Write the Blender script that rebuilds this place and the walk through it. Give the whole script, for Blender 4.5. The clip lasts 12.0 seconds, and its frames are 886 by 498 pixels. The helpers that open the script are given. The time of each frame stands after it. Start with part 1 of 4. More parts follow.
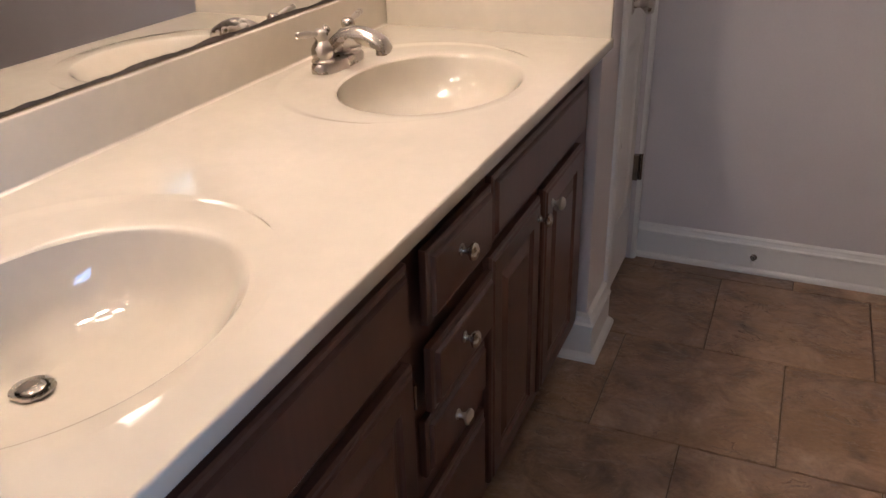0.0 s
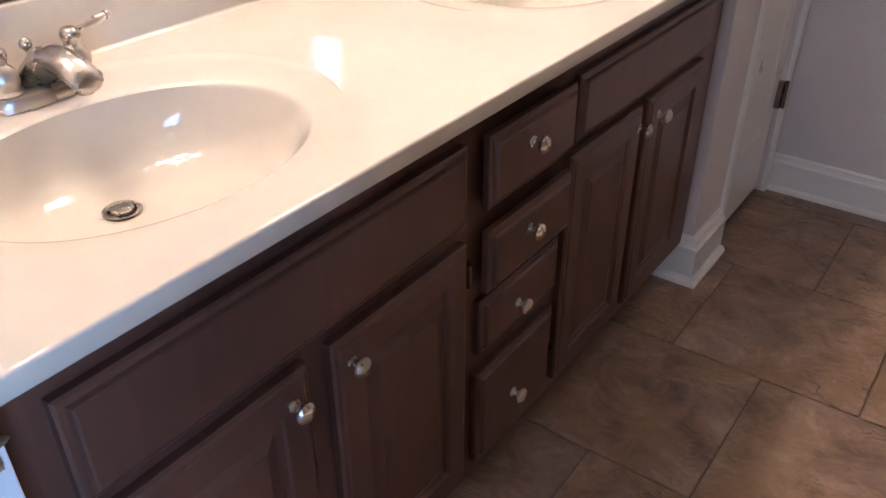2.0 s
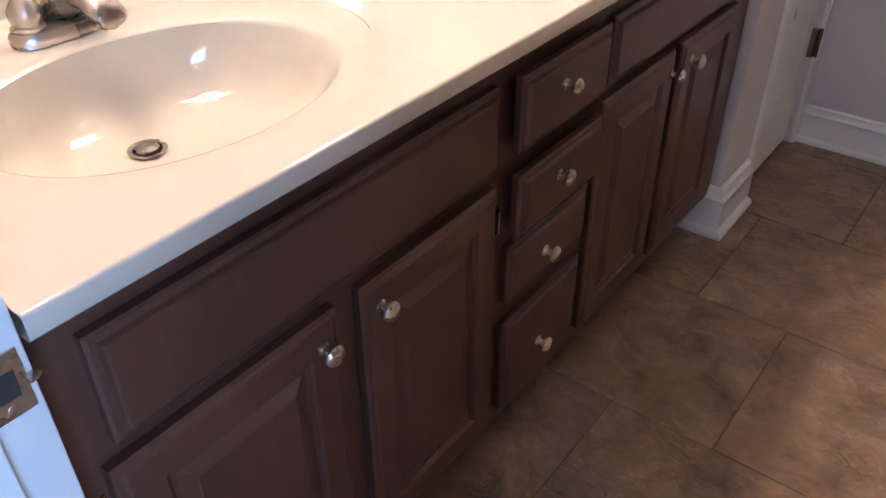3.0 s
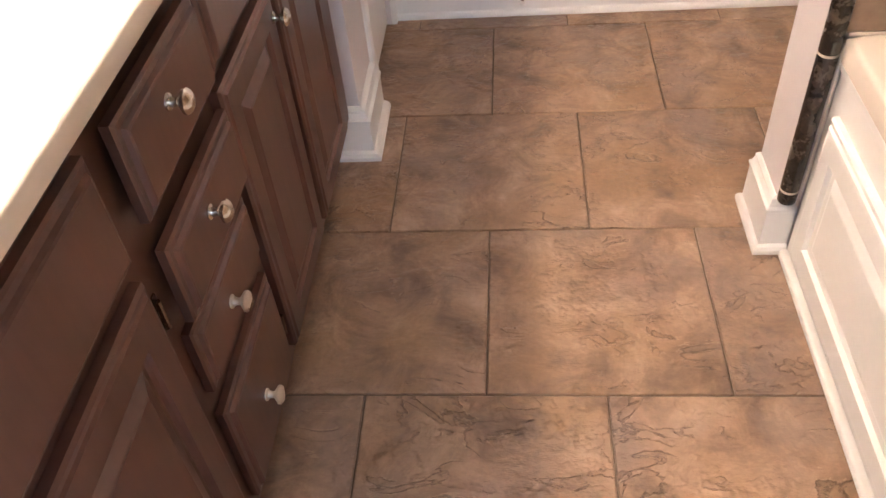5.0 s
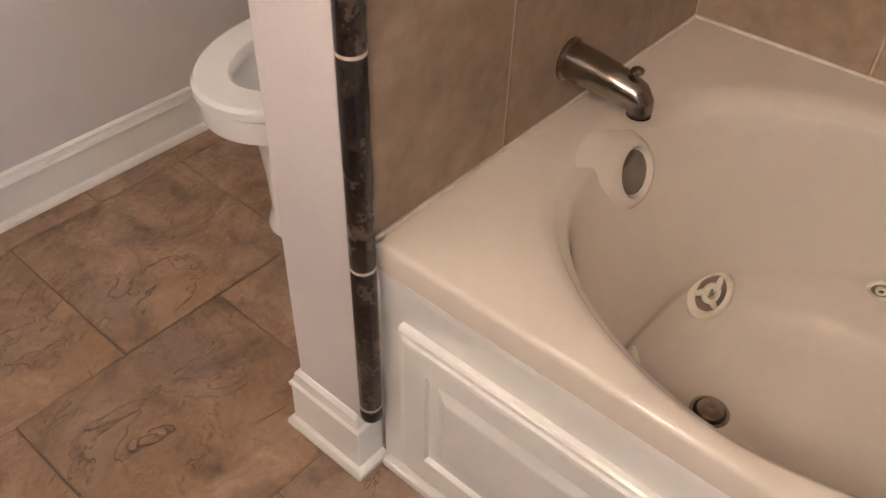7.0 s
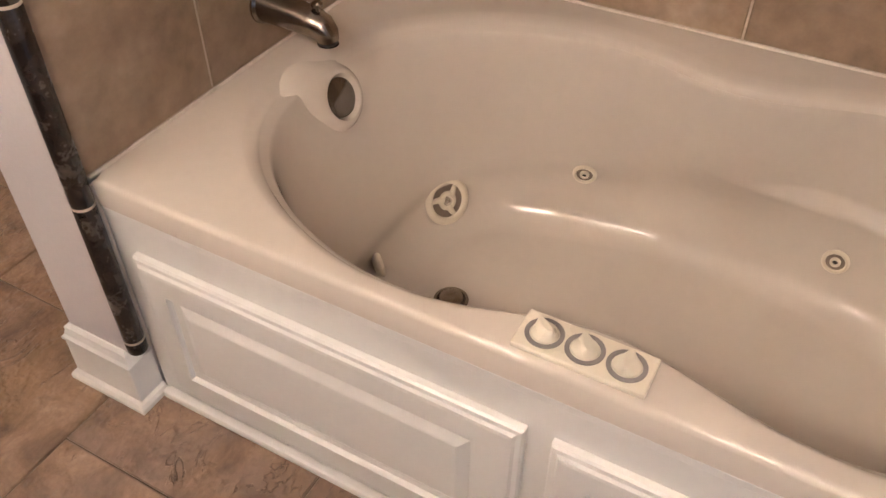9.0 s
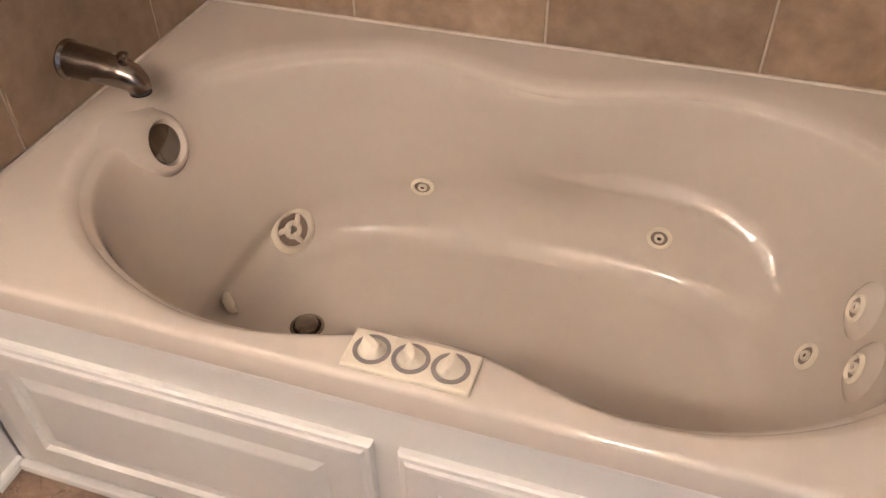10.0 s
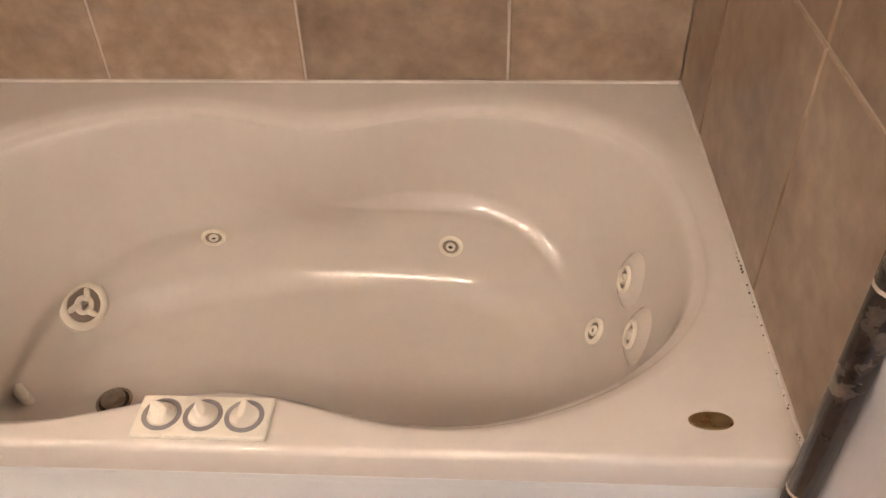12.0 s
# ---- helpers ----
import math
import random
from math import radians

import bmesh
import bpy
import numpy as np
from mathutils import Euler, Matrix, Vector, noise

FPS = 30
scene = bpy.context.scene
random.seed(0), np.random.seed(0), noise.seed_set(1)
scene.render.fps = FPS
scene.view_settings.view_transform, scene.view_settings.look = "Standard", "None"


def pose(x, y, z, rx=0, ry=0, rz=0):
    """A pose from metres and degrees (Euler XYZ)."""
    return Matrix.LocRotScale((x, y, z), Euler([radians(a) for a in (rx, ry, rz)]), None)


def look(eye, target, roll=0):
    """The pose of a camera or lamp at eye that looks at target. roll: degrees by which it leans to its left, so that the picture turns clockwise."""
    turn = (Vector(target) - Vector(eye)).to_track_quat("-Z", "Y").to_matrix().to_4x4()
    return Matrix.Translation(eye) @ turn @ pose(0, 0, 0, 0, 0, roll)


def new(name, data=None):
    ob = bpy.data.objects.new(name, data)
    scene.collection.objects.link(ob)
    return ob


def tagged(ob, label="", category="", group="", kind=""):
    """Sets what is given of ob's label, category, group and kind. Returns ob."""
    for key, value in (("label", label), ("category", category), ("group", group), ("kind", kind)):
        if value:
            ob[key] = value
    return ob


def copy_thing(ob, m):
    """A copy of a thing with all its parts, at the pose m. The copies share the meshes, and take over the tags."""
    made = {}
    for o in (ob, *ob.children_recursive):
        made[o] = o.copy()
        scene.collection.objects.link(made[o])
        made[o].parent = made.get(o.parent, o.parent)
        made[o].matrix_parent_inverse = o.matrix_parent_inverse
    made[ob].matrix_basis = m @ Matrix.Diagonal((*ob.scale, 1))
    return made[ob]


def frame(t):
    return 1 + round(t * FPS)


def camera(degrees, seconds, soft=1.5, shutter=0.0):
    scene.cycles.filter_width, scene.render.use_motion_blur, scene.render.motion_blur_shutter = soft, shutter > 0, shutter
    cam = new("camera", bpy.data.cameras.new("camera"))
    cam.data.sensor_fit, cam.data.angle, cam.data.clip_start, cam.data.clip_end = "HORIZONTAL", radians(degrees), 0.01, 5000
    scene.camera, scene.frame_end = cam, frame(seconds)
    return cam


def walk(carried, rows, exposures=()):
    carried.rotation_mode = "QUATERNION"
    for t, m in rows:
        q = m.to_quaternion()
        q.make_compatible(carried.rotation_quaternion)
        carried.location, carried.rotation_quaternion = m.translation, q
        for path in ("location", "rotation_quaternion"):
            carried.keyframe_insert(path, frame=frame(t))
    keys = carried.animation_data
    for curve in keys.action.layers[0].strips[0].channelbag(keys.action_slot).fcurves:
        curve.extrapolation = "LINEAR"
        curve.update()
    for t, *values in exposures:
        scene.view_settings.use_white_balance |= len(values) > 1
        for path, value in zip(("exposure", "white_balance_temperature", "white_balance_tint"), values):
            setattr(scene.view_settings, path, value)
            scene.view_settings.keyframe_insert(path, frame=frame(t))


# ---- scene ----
cam = camera(56.7, 12.0)
PATH = [
    (0, (0.451, -1.612, 1.376), (-0.27, 0.021, 0.474), -1.6),
    (0.5, (0.544, -1.613, 1.388), (-0.422, -0.17, 0.396), -0.6),
    (1, (0.596, -1.601, 1.396), (-0.363, -0.195, 0.345), -0.1),
    (1.5, (0.606, -1.601, 1.392), (-0.373, -0.215, 0.334), -0.3),
    (2, (0.609, -1.602, 1.36), (-0.391, -0.248, 0.281), -0.3),
    (2.5, (0.612, -1.609, 1.336), (-0.401, -0.311, 0.2), 0.1),
    (2.7, (0.609, -1.608, 1.335), (-0.402, -0.326, 0.18), -0.0),
    (4.3, (0.427, -1.563, 1.335), (-0.133, -0.101, 0.091), -4.1),
    (4.5, (0.426, -1.518, 1.31), (-0.011, -0.051, 0.023), -4.6),
    (5, (0.393, -1.29, 1.283), (0.213, 0.137, -0.107), -5.8),
    (5.5, (0.356, -1.047, 1.281), (0.395, 0.339, -0.161), -4.8),
    (6, (0.321, -0.806, 1.276), (0.652, 0.473, -0.225), -6.7),
    (6.5, (0.291, -0.694, 1.269), (1.151, 0.381, -0.182), 1.1),
    (7, (0.378, -0.606, 1.27), (1.514, 0.339, -0.077), 1.9),
    (7.5, (0.366, -0.55, 1.283), (1.723, 0.19, 0.014), 0.0),
    (9.3, (0.353, -1.0, 1.297), (1.633, -0.31, -0.076), 0.5),
    (9.5, (0.358, -1.014, 1.309), (1.679, -0.384, -0.055), 0.3),
    (10, (0.371, -1.047, 1.327), (1.781, -0.566, -0.007), -1.1),
    (10.5, (0.366, -1.079, 1.343), (1.831, -0.723, 0.028), -2.4),
    (11, (0.368, -1.112, 1.35), (1.851, -0.859, 0.033), -2.9),
    (11.5, (0.368, -1.133, 1.359), (1.867, -0.957, 0.048), -2.8),
    (12, (0.368, -1.142, 1.354), (1.886, -1.032, 0.057), -1.9),
]
EXPOSURES = [(0, -0.04, 6350, 13), (0.5, 0.09, 6080, 12), (1.5, 0.35, 5980, 14), (2.7, 0.44, 6050, 14), (4.3, 0.6, 6350, 14), (4.6, 0.85, 6500, 14), (5, 1.65, 6700, 12), (5.5, 1.7, 7100, 11),
             (6, 1.05, 7000, 11), (6.5, 0.66, 6700, 10), (7, 0.76, 6500, 10), (7.7, 0.82, 6500, 10), (9.3, 0.86, 6500, 11), (12, 0.94, 6450, 10)]
walk(cam, [(t, look(eye, target, roll)) for t, eye, target, roll in PATH], EXPOSURES)

# ---- light ----
FAN_GLOW = 21.0       # ceiling fan light
LAMP = 118.0          # vanity globes
# own glow of the added bell shades, a soft fill for the room
SHADE_GLOW = 25.0
world = bpy.data.worlds.new("sky")
scene.world = world
world.use_nodes = True
wn = world.node_tree.nodes
sky = wn.new("ShaderNodeTexSky")
sky.sky_type, sky.sun_disc, sky.sun_elevation, sky.sun_rotation = "NISHITA", False, radians(48), radians(200)
wn["Background"].inputs["Strength"].default_value = 0.12
world.node_tree.links.new(sky.outputs[0], wn["Background"].inputs["Color"])
sun = new("sun", bpy.data.lights.new("sun", "SUN"))
sun.data.energy, sun.data.angle, sun.data.color = 3.0, radians(0.5), (1.0, 0.95, 0.88)
sun.matrix_world = look((-2, -6, 9), (0, 0, 0))
daylight = new("bedroom_daylight", bpy.data.lights.new("bedroom_daylight", "AREA"))
daylight.data.shape, daylight.data.size, daylight.data.size_y = "RECTANGLE", 1.5, 1.3
daylight.data.energy, daylight.data.color = 92, (0.30, 0.55, 1.0)
daylight.matrix_world = look((2.66, -2.9, 1.5), (0.0, -2.2, 1.1))
# added fill lamp behind the entry, brightens the bathroom's far wall
back_fill = new("bedroom_back_fill", bpy.data.lights.new("bedroom_back_fill", "AREA"))
back_fill.data.shape, back_fill.data.size, back_fill.data.size_y = "RECTANGLE", 1.6, 1.3
back_fill.data.energy, back_fill.data.color = 18, (0.62, 0.78, 1.0)
back_fill.matrix_world = look((0.5, -4.97, 1.5), (0.5, 0.0, 1.3))


# ---- materials ----
def material(name, base, rough=0.5, metal=0.0, spread=0.12, scale=6.0, fine=60.0, bump=0.0, bump_scale=80.0, gloss_spread=0.08, coat=0.0, specular=0.5, per_object=0.0):
    """A surface whose colour varies at two scales, with fine relief."""
    m = bpy.data.materials.new(name)
    m.use_nodes = True
    n, l = m.node_tree.nodes, m.node_tree.links
    b = n["Principled BSDF"]
    co = n.new("ShaderNodeTexCoord")
    big, small = n.new("ShaderNodeTexNoise"), n.new("ShaderNodeTexNoise")
    for tex, s in ((big, scale), (small, fine)):
        tex.inputs["Scale"].default_value = s
        tex.inputs["Detail"].default_value = 5
        l.new(co.outputs["Object"], tex.inputs["Vector"])
    add = n.new("ShaderNodeMath")
    add.operation = "MULTIPLY_ADD"
    l.new(small.outputs[0], add.inputs[0])
    add.inputs[1].default_value = 0.5
    l.new(big.outputs[0], add.inputs[2])
    ramp = n.new("ShaderNodeMapRange")
    ramp.inputs[1].default_value, ramp.inputs[2].default_value = 0.5, 1.0
    ramp.inputs[3].default_value, ramp.inputs[4].default_value = 1 - spread, 1 + spread
    l.new(add.outputs[0], ramp.inputs[0])
    mul = n.new("ShaderNodeVectorMath")
    mul.operation = "SCALE"
    mul.inputs[0].default_value = base
    l.new(ramp.outputs[0], mul.inputs["Scale"])
    l.new(mul.outputs[0], b.inputs["Base Color"])
    rr = n.new("ShaderNodeMapRange")
    rr.inputs[1].default_value, rr.inputs[2].default_value = 0.3, 0.7
    rr.inputs[3].default_value, rr.inputs[4].default_value = max(0.02, rough - gloss_spread), rough + gloss_spread
    l.new(big.outputs[0], rr.inputs[0])
    l.new(rr.outputs[0], b.inputs["Roughness"])
    b.inputs["Metallic"].default_value = metal
    b.inputs["Coat Weight"].default_value = coat
    b.inputs["Coat Roughness"].default_value = 0.08
    b.inputs["Specular IOR Level"].default_value = specular
    if bump:
        bt, bn = n.new("ShaderNodeTexNoise"), n.new("ShaderNodeBump")
        bt.inputs["Scale"].default_value, bt.inputs["Detail"].default_value = bump_scale, 4
        bn.inputs["Strength"].default_value, bn.inputs["Distance"].default_value = bump, 0.002
        l.new(co.outputs["Object"], bt.inputs["Vector"])
        l.new(bt.outputs[0], bn.inputs["Height"])
        l.new(bn.outputs[0], b.inputs["Normal"])
    return m


def stone(name, stops, scale, vein, rough, relief, relief_scale, stretch=(1, 1, 1), mottle=0.15, cast=(1, 1, 1), line_width=0.035, line_dark=0.82, clefts=0.0):
    """Mottled stone or tile: warped noise through a colour ramp, veins, relief; each piece takes its own part of the pattern."""
    m = bpy.data.materials.new(name)
    m.use_nodes = True
    n, l = m.node_tree.nodes, m.node_tree.links
    b = n["Principled BSDF"]
    co, info, off = n.new("ShaderNodeTexCoord"), n.new("ShaderNodeObjectInfo"), n.new("ShaderNodeVectorMath")
    off.operation = "MULTIPLY_ADD"
    comb = n.new("ShaderNodeCombineXYZ")
    for i in range(3):
        l.new(info.outputs["Random"], comb.inputs[i])
    l.new(comb.outputs[0], off.inputs[0])
    off.inputs[1].default_value = (37, 53, 11)
    st = n.new("ShaderNodeVectorMath")
    st.operation = "MULTIPLY"
    st.inputs[1].default_value = stretch
    l.new(co.outputs["Object"], st.inputs[0])
    l.new(st.outputs[0], off.inputs[2])
    cloud, streak, ridge = n.new("ShaderNodeTexNoise"), n.new("ShaderNodeTexNoise"), n.new("ShaderNodeTexNoise")
    for tex, s, d, dis in ((cloud, scale, 6, 0.15), (streak, vein, 8, 0.7), (ridge, relief_scale, 4, 0.0)):
        tex.inputs["Scale"].default_value, tex.inputs["Detail"].default_value, tex.inputs["Distortion"].default_value = s, d, dis
        tex.inputs["Roughness"].default_value = 0.5 if tex == ridge else 0.66
        l.new(off.outputs[0], tex.inputs["Vector"])
    ramp = n.new("ShaderNodeValToRGB")
    els = ramp.color_ramp.elements
    while len(els) < len(stops):
        els.new(0.5)
    for e, (p, c) in zip(els, stops):
        e.position, e.color = p, (*c, 1)
    l.new(cloud.outputs[0], ramp.inputs[0])
    # thin dark and light lines where the second noise crosses its middle
    sub, ab, line = n.new("ShaderNodeMath"), n.new("ShaderNodeMath"), n.new("ShaderNodeMapRange")
    sub.operation, ab.operation = "SUBTRACT", "ABSOLUTE"
    l.new(streak.outputs[0], sub.inputs[0])
    sub.inputs[1].default_value = 0.5
    l.new(sub.outputs[0], ab.inputs[0])
    l.new(ab.outputs[0], line.inputs[0])
    line.inputs[1].default_value, line.inputs[2].default_value = 0.0, line_width
    line.inputs[3].default_value, line.inputs[4].default_value = line_dark, 1.0
    tone = n.new("ShaderNodeMapRange")
    tone.inputs[3].default_value, tone.inputs[4].default_value = 0.88, 1.1
    l.new(info.outputs["Random"], tone.inputs[0])
    k = n.new("ShaderNodeMath")
    k.operation = "MULTIPLY"
    l.new(tone.outputs[0], k.inputs[1])
    sc = n.new("ShaderNodeVectorMath")
    sc.operation = "SCALE"
    speck, patch = n.new("ShaderNodeTexNoise"), n.new("ShaderNodeTexNoise")
    for tex, s, d in ((speck, scale * 5, 6), (patch, scale * 0.45, 3)):
        tex.inputs["Scale"].default_value, tex.inputs["Detail"].default_value = s, d
        l.new(off.outputs[0], tex.inputs["Vector"])
    sm, pm = n.new("ShaderNodeMapRange"), n.new("ShaderNodeMapRange")
    sm.inputs[1].default_value, sm.inputs[2].default_value = 0.3, 0.7
    sm.inputs[3].default_value, sm.inputs[4].default_value = 1 - mottle, 1 + mottle
    pm.inputs[1].default_value, pm.inputs[2].default_value = 0.45, 0.62
    l.new(speck.outputs[0], sm.inputs[0])
    l.new(patch.outputs[0], pm.inputs[0])
    # the lines show in patches only
    broken = n.new("ShaderNodeMix")
    l.new(pm.outputs[0], broken.inputs["Factor"])
    broken.inputs["A"].default_value = 1.0
    l.new(line.outputs[0], broken.inputs["B"])
    l.new(broken.outputs["Result"], k.inputs[0])
    k2 = n.new("ShaderNodeMath")
    k2.operation = "MULTIPLY"
    l.new(k.outputs[0], k2.inputs[0])
    l.new(sm.outputs[0], k2.inputs[1])
    tint = n.new("ShaderNodeMix")
    tint.data_type, tint.blend_type = "RGBA", "MULTIPLY"
    l.new(pm.outputs[0], tint.inputs["Factor"])
    l.new(ramp.outputs[0], tint.inputs["A"])
    tint.inputs["B"].default_value = (*cast, 1)
    l.new(tint.outputs["Result"], sc.inputs[0])
    l.new(k2.outputs[0], sc.inputs["Scale"])
    l.new(sc.outputs[0], b.inputs["Base Color"])
    rr = n.new("ShaderNodeMapRange")
    rr.inputs[3].default_value, rr.inputs[4].default_value = rough - 0.1, rough + 0.12
    l.new(cloud.outputs[0], rr.inputs[0])
    l.new(rr.outputs[0], b.inputs["Roughness"])
    bn = n.new("ShaderNodeBump")
    bn.inputs["Strength"].default_value, bn.inputs["Distance"].default_value = 1.0, relief
    # split layers: the height falls in small ragged steps
    step, height = n.new("ShaderNodeMapRange"), n.new("ShaderNodeMath")
    step.interpolation_type = "STEPPED"
    step.inputs["Steps"].default_value = 7
    step.inputs[1].default_value, step.inputs[2].default_value = 0.25, 0.75
    height.operation = "MULTIPLY_ADD"
    l.new(cloud.outputs[0], step.inputs[0])
    l.new(step.outputs[0], height.inputs[0])
    height.inputs[1].default_value = clefts
    l.new(ridge.outputs[0], height.inputs[2])
    l.new(height.outputs[0], bn.inputs["Height"])
    l.new(bn.outputs[0], b.inputs["Normal"])
    return m


def slate(name, rough=0.40):
    """Slate-look tile: drifting brown, ochre and mauve clouds, ragged cleft ledges with dark lines, paler lines beside
    them.
    """
    m = bpy.data.materials.new(name)
    m.use_nodes = True
    n, l = m.node_tree.nodes, m.node_tree.links
    b = n["Principled BSDF"]

    def vec(op, a, v):
        q = n.new("ShaderNodeVectorMath")
        q.operation = op
        l.new(a, q.inputs[0])
        if isinstance(v, tuple):
            q.inputs[1].default_value = v
        else:
            l.new(v, q.inputs[1])
        return q.outputs[0]

    def tex(v, scale, detail, roughness=0.6, warp=0.0):
        q = n.new("ShaderNodeTexNoise")
        q.inputs["Scale"].default_value, q.inputs["Detail"].default_value = scale, detail
        q.inputs["Roughness"].default_value, q.inputs["Distortion"].default_value = roughness, warp
        l.new(v, q.inputs["Vector"])
        return q.outputs[0]

    def span(a, lo, hi, u, v, kind="SMOOTHSTEP"):
        q = n.new("ShaderNodeMapRange")
        q.interpolation_type = kind
        l.new(a, q.inputs[0])
        for i, w in enumerate((lo, hi, u, v)):
            q.inputs[i + 1].default_value = w
        return q.outputs[0]

    def calc(op, a, v):
        q = n.new("ShaderNodeMath")
        q.operation = op
        l.new(a, q.inputs[0])
        if isinstance(v, float):
            q.inputs[1].default_value = v
        else:
            l.new(v, q.inputs[1])
        return q.outputs[0]

    def blend(f, a, c, how="MIX"):
        q = n.new("ShaderNodeMix")
        q.data_type, q.blend_type = "RGBA", how
        l.new(f, q.inputs["Factor"])
        l.new(a, q.inputs["A"])
        q.inputs["B"].default_value = (*c, 1)
        return q.outputs["Result"]

    co, info, comb = n.new("ShaderNodeTexCoord"), n.new("ShaderNodeObjectInfo"), n.new("ShaderNodeCombineXYZ")
    for i in range(3):
        l.new(info.outputs["Random"], comb.inputs[i])
    place = vec("ADD", co.outputs["Object"], vec("MULTIPLY", comb.outputs[0], (37.0, 53.0, 11.0)))
    wide = vec("MULTIPLY", place, (0.72, 1.35, 1.0))
    cloud = tex(place, 7.5, 10, 0.66, 0.6)
    ramp = n.new("ShaderNodeValToRGB")
    stops = [(0.30, (0.090, 0.054, 0.035)), (0.42, (0.172, 0.107, 0.068)), (0.51, (0.252, 0.160, 0.103)), (0.60, (0.330, 0.218, 0.146)), (0.74, (0.45, 0.32, 0.228))]
    els = ramp.color_ramp.elements
    while len(els) < len(stops):
        els.new(0.5)
    for e, (p, c) in zip(els, stops):
        e.position, e.color = p, (*c, 1)
    l.new(cloud, ramp.inputs[0])
    hue = tex(vec("ADD", place, (3.1, 7.7, 0.0)), 4.0, 4)
    col = blend(span(hue, 0.50, 0.68, 0.0, 0.65), ramp.outputs[0], (0.232, 0.165, 0.132))
    col = blend(span(hue, 0.50, 0.34, 0.0, 0.55), col, (0.278, 0.168, 0.088))
    # clefts: short ragged lines, in patches only
    cleft = tex(wide, 8.0, 9, 0.58, 1.1)
    where = span(tex(vec("ADD", place, (9.0, 1.0, 0.0)), 6.5, 4), 0.44, 0.56, 0.0, 1.0)
    line = span(calc("ABSOLUTE", calc("SUBTRACT", cleft, 0.46), 0.0), 0.0, 0.010, 1.0, 0.0)
    col = blend(calc("MULTIPLY", calc("MULTIPLY", line, where), 0.55), col, (0.26, 0.20, 0.17), "MULTIPLY")
    # a paler line next to each dark cleft line
    pale_line = span(calc("ABSOLUTE", calc("SUBTRACT", cleft, 0.475), 0.0), 0.0, 0.010, 1.0, 0.0)
    col = blend(calc("MULTIPLY", calc("MULTIPLY", pale_line, where), 0.30), col, (0.50, 0.37, 0.26))
    speck = span(tex(place, 70.0, 5), 0.3, 0.7, 0.90, 1.10, "LINEAR")
    tone = span(info.outputs["Random"], 0.0, 1.0, 0.92, 1.08, "LINEAR")
    sc = n.new("ShaderNodeVectorMath")
    sc.operation = "SCALE"
    l.new(col, sc.inputs[0])
    l.new(calc("MULTIPLY", speck, tone), sc.inputs["Scale"])
    l.new(sc.outputs[0], b.inputs["Base Color"])
    l.new(span(cloud, 0.3, 0.7, rough - 0.07, rough + 0.10), b.inputs["Roughness"])
    # relief: broad swells, ledges at the clefts, fine pitting
    ledge = calc("MULTIPLY", span(cleft, 0.445, 0.475, 0.0, 1.0), where)
    height = calc("ADD", calc("MULTIPLY", ledge, 0.5), calc("ADD", calc("MULTIPLY", tex(wide, 13.0, 6), 0.9), calc("MULTIPLY", tex(place, 55.0, 4), 0.16)))
    bn = n.new("ShaderNodeBump")
    bn.inputs["Strength"].default_value, bn.inputs["Distance"].default_value = 1.0, 0.0075
    l.new(height, bn.inputs["Height"])
    l.new(bn.outputs[0], b.inputs["Normal"])
    return m


def wood(name, dark, light, rough):
    """Stained wood with grain along z and blotches of stain."""
    m = bpy.data.materials.new(name)
    m.use_nodes = True
    n, l = m.node_tree.nodes, m.node_tree.links
    b = n["Principled BSDF"]
    co, st = n.new("ShaderNodeTexCoord"), n.new("ShaderNodeVectorMath")
    st.operation = "MULTIPLY"
    st.inputs[1].default_value = (70, 70, 5)
    l.new(co.outputs["Object"], st.inputs[0])
    grain, blot = n.new("ShaderNodeTexNoise"), n.new("ShaderNodeTexNoise")
    grain.inputs["Scale"].default_value, grain.inputs["Detail"].default_value = 1.0, 6
    blot.inputs["Scale"].default_value, blot.inputs["Detail"].default_value = 5.0, 3
    l.new(st.outputs[0], grain.inputs["Vector"])
    l.new(co.outputs["Object"], blot.inputs["Vector"])
    add = n.new("ShaderNodeMath")
    add.operation = "MULTIPLY_ADD"
    l.new(grain.outputs[0], add.inputs[0])
    add.inputs[1].default_value = 0.5
    l.new(blot.outputs[0], add.inputs[2])
    ramp = n.new("ShaderNodeValToRGB")
    e = ramp.color_ramp.elements
    e[0].position, e[0].color, e[1].position, e[1].color = 0.5, (*dark, 1), 1.0, (*light, 1)
    l.new(add.outputs[0], ramp.inputs[0])
    l.new(ramp.outputs[0], b.inputs["Base Color"])
    b.inputs["Roughness"].default_value = rough
    bn = n.new("ShaderNodeBump")
    bn.inputs["Strength"].default_value, bn.inputs["Distance"].default_value = 0.10, 0.0005
    l.new(grain.outputs[0], bn.inputs["Height"])
    l.new(bn.outputs[0], b.inputs["Normal"])
    return m


def glow(name, colour, strength):
    m = bpy.data.materials.new(name)
    m.use_nodes = True
    b = m.node_tree.nodes["Principled BSDF"]
    b.inputs["Base Color"].default_value = (0.8, 0.8, 0.8, 1)
    b.inputs["Emission Color"].default_value = (*colour, 1)
    b.inputs["Emission Strength"].default_value = strength
    return m


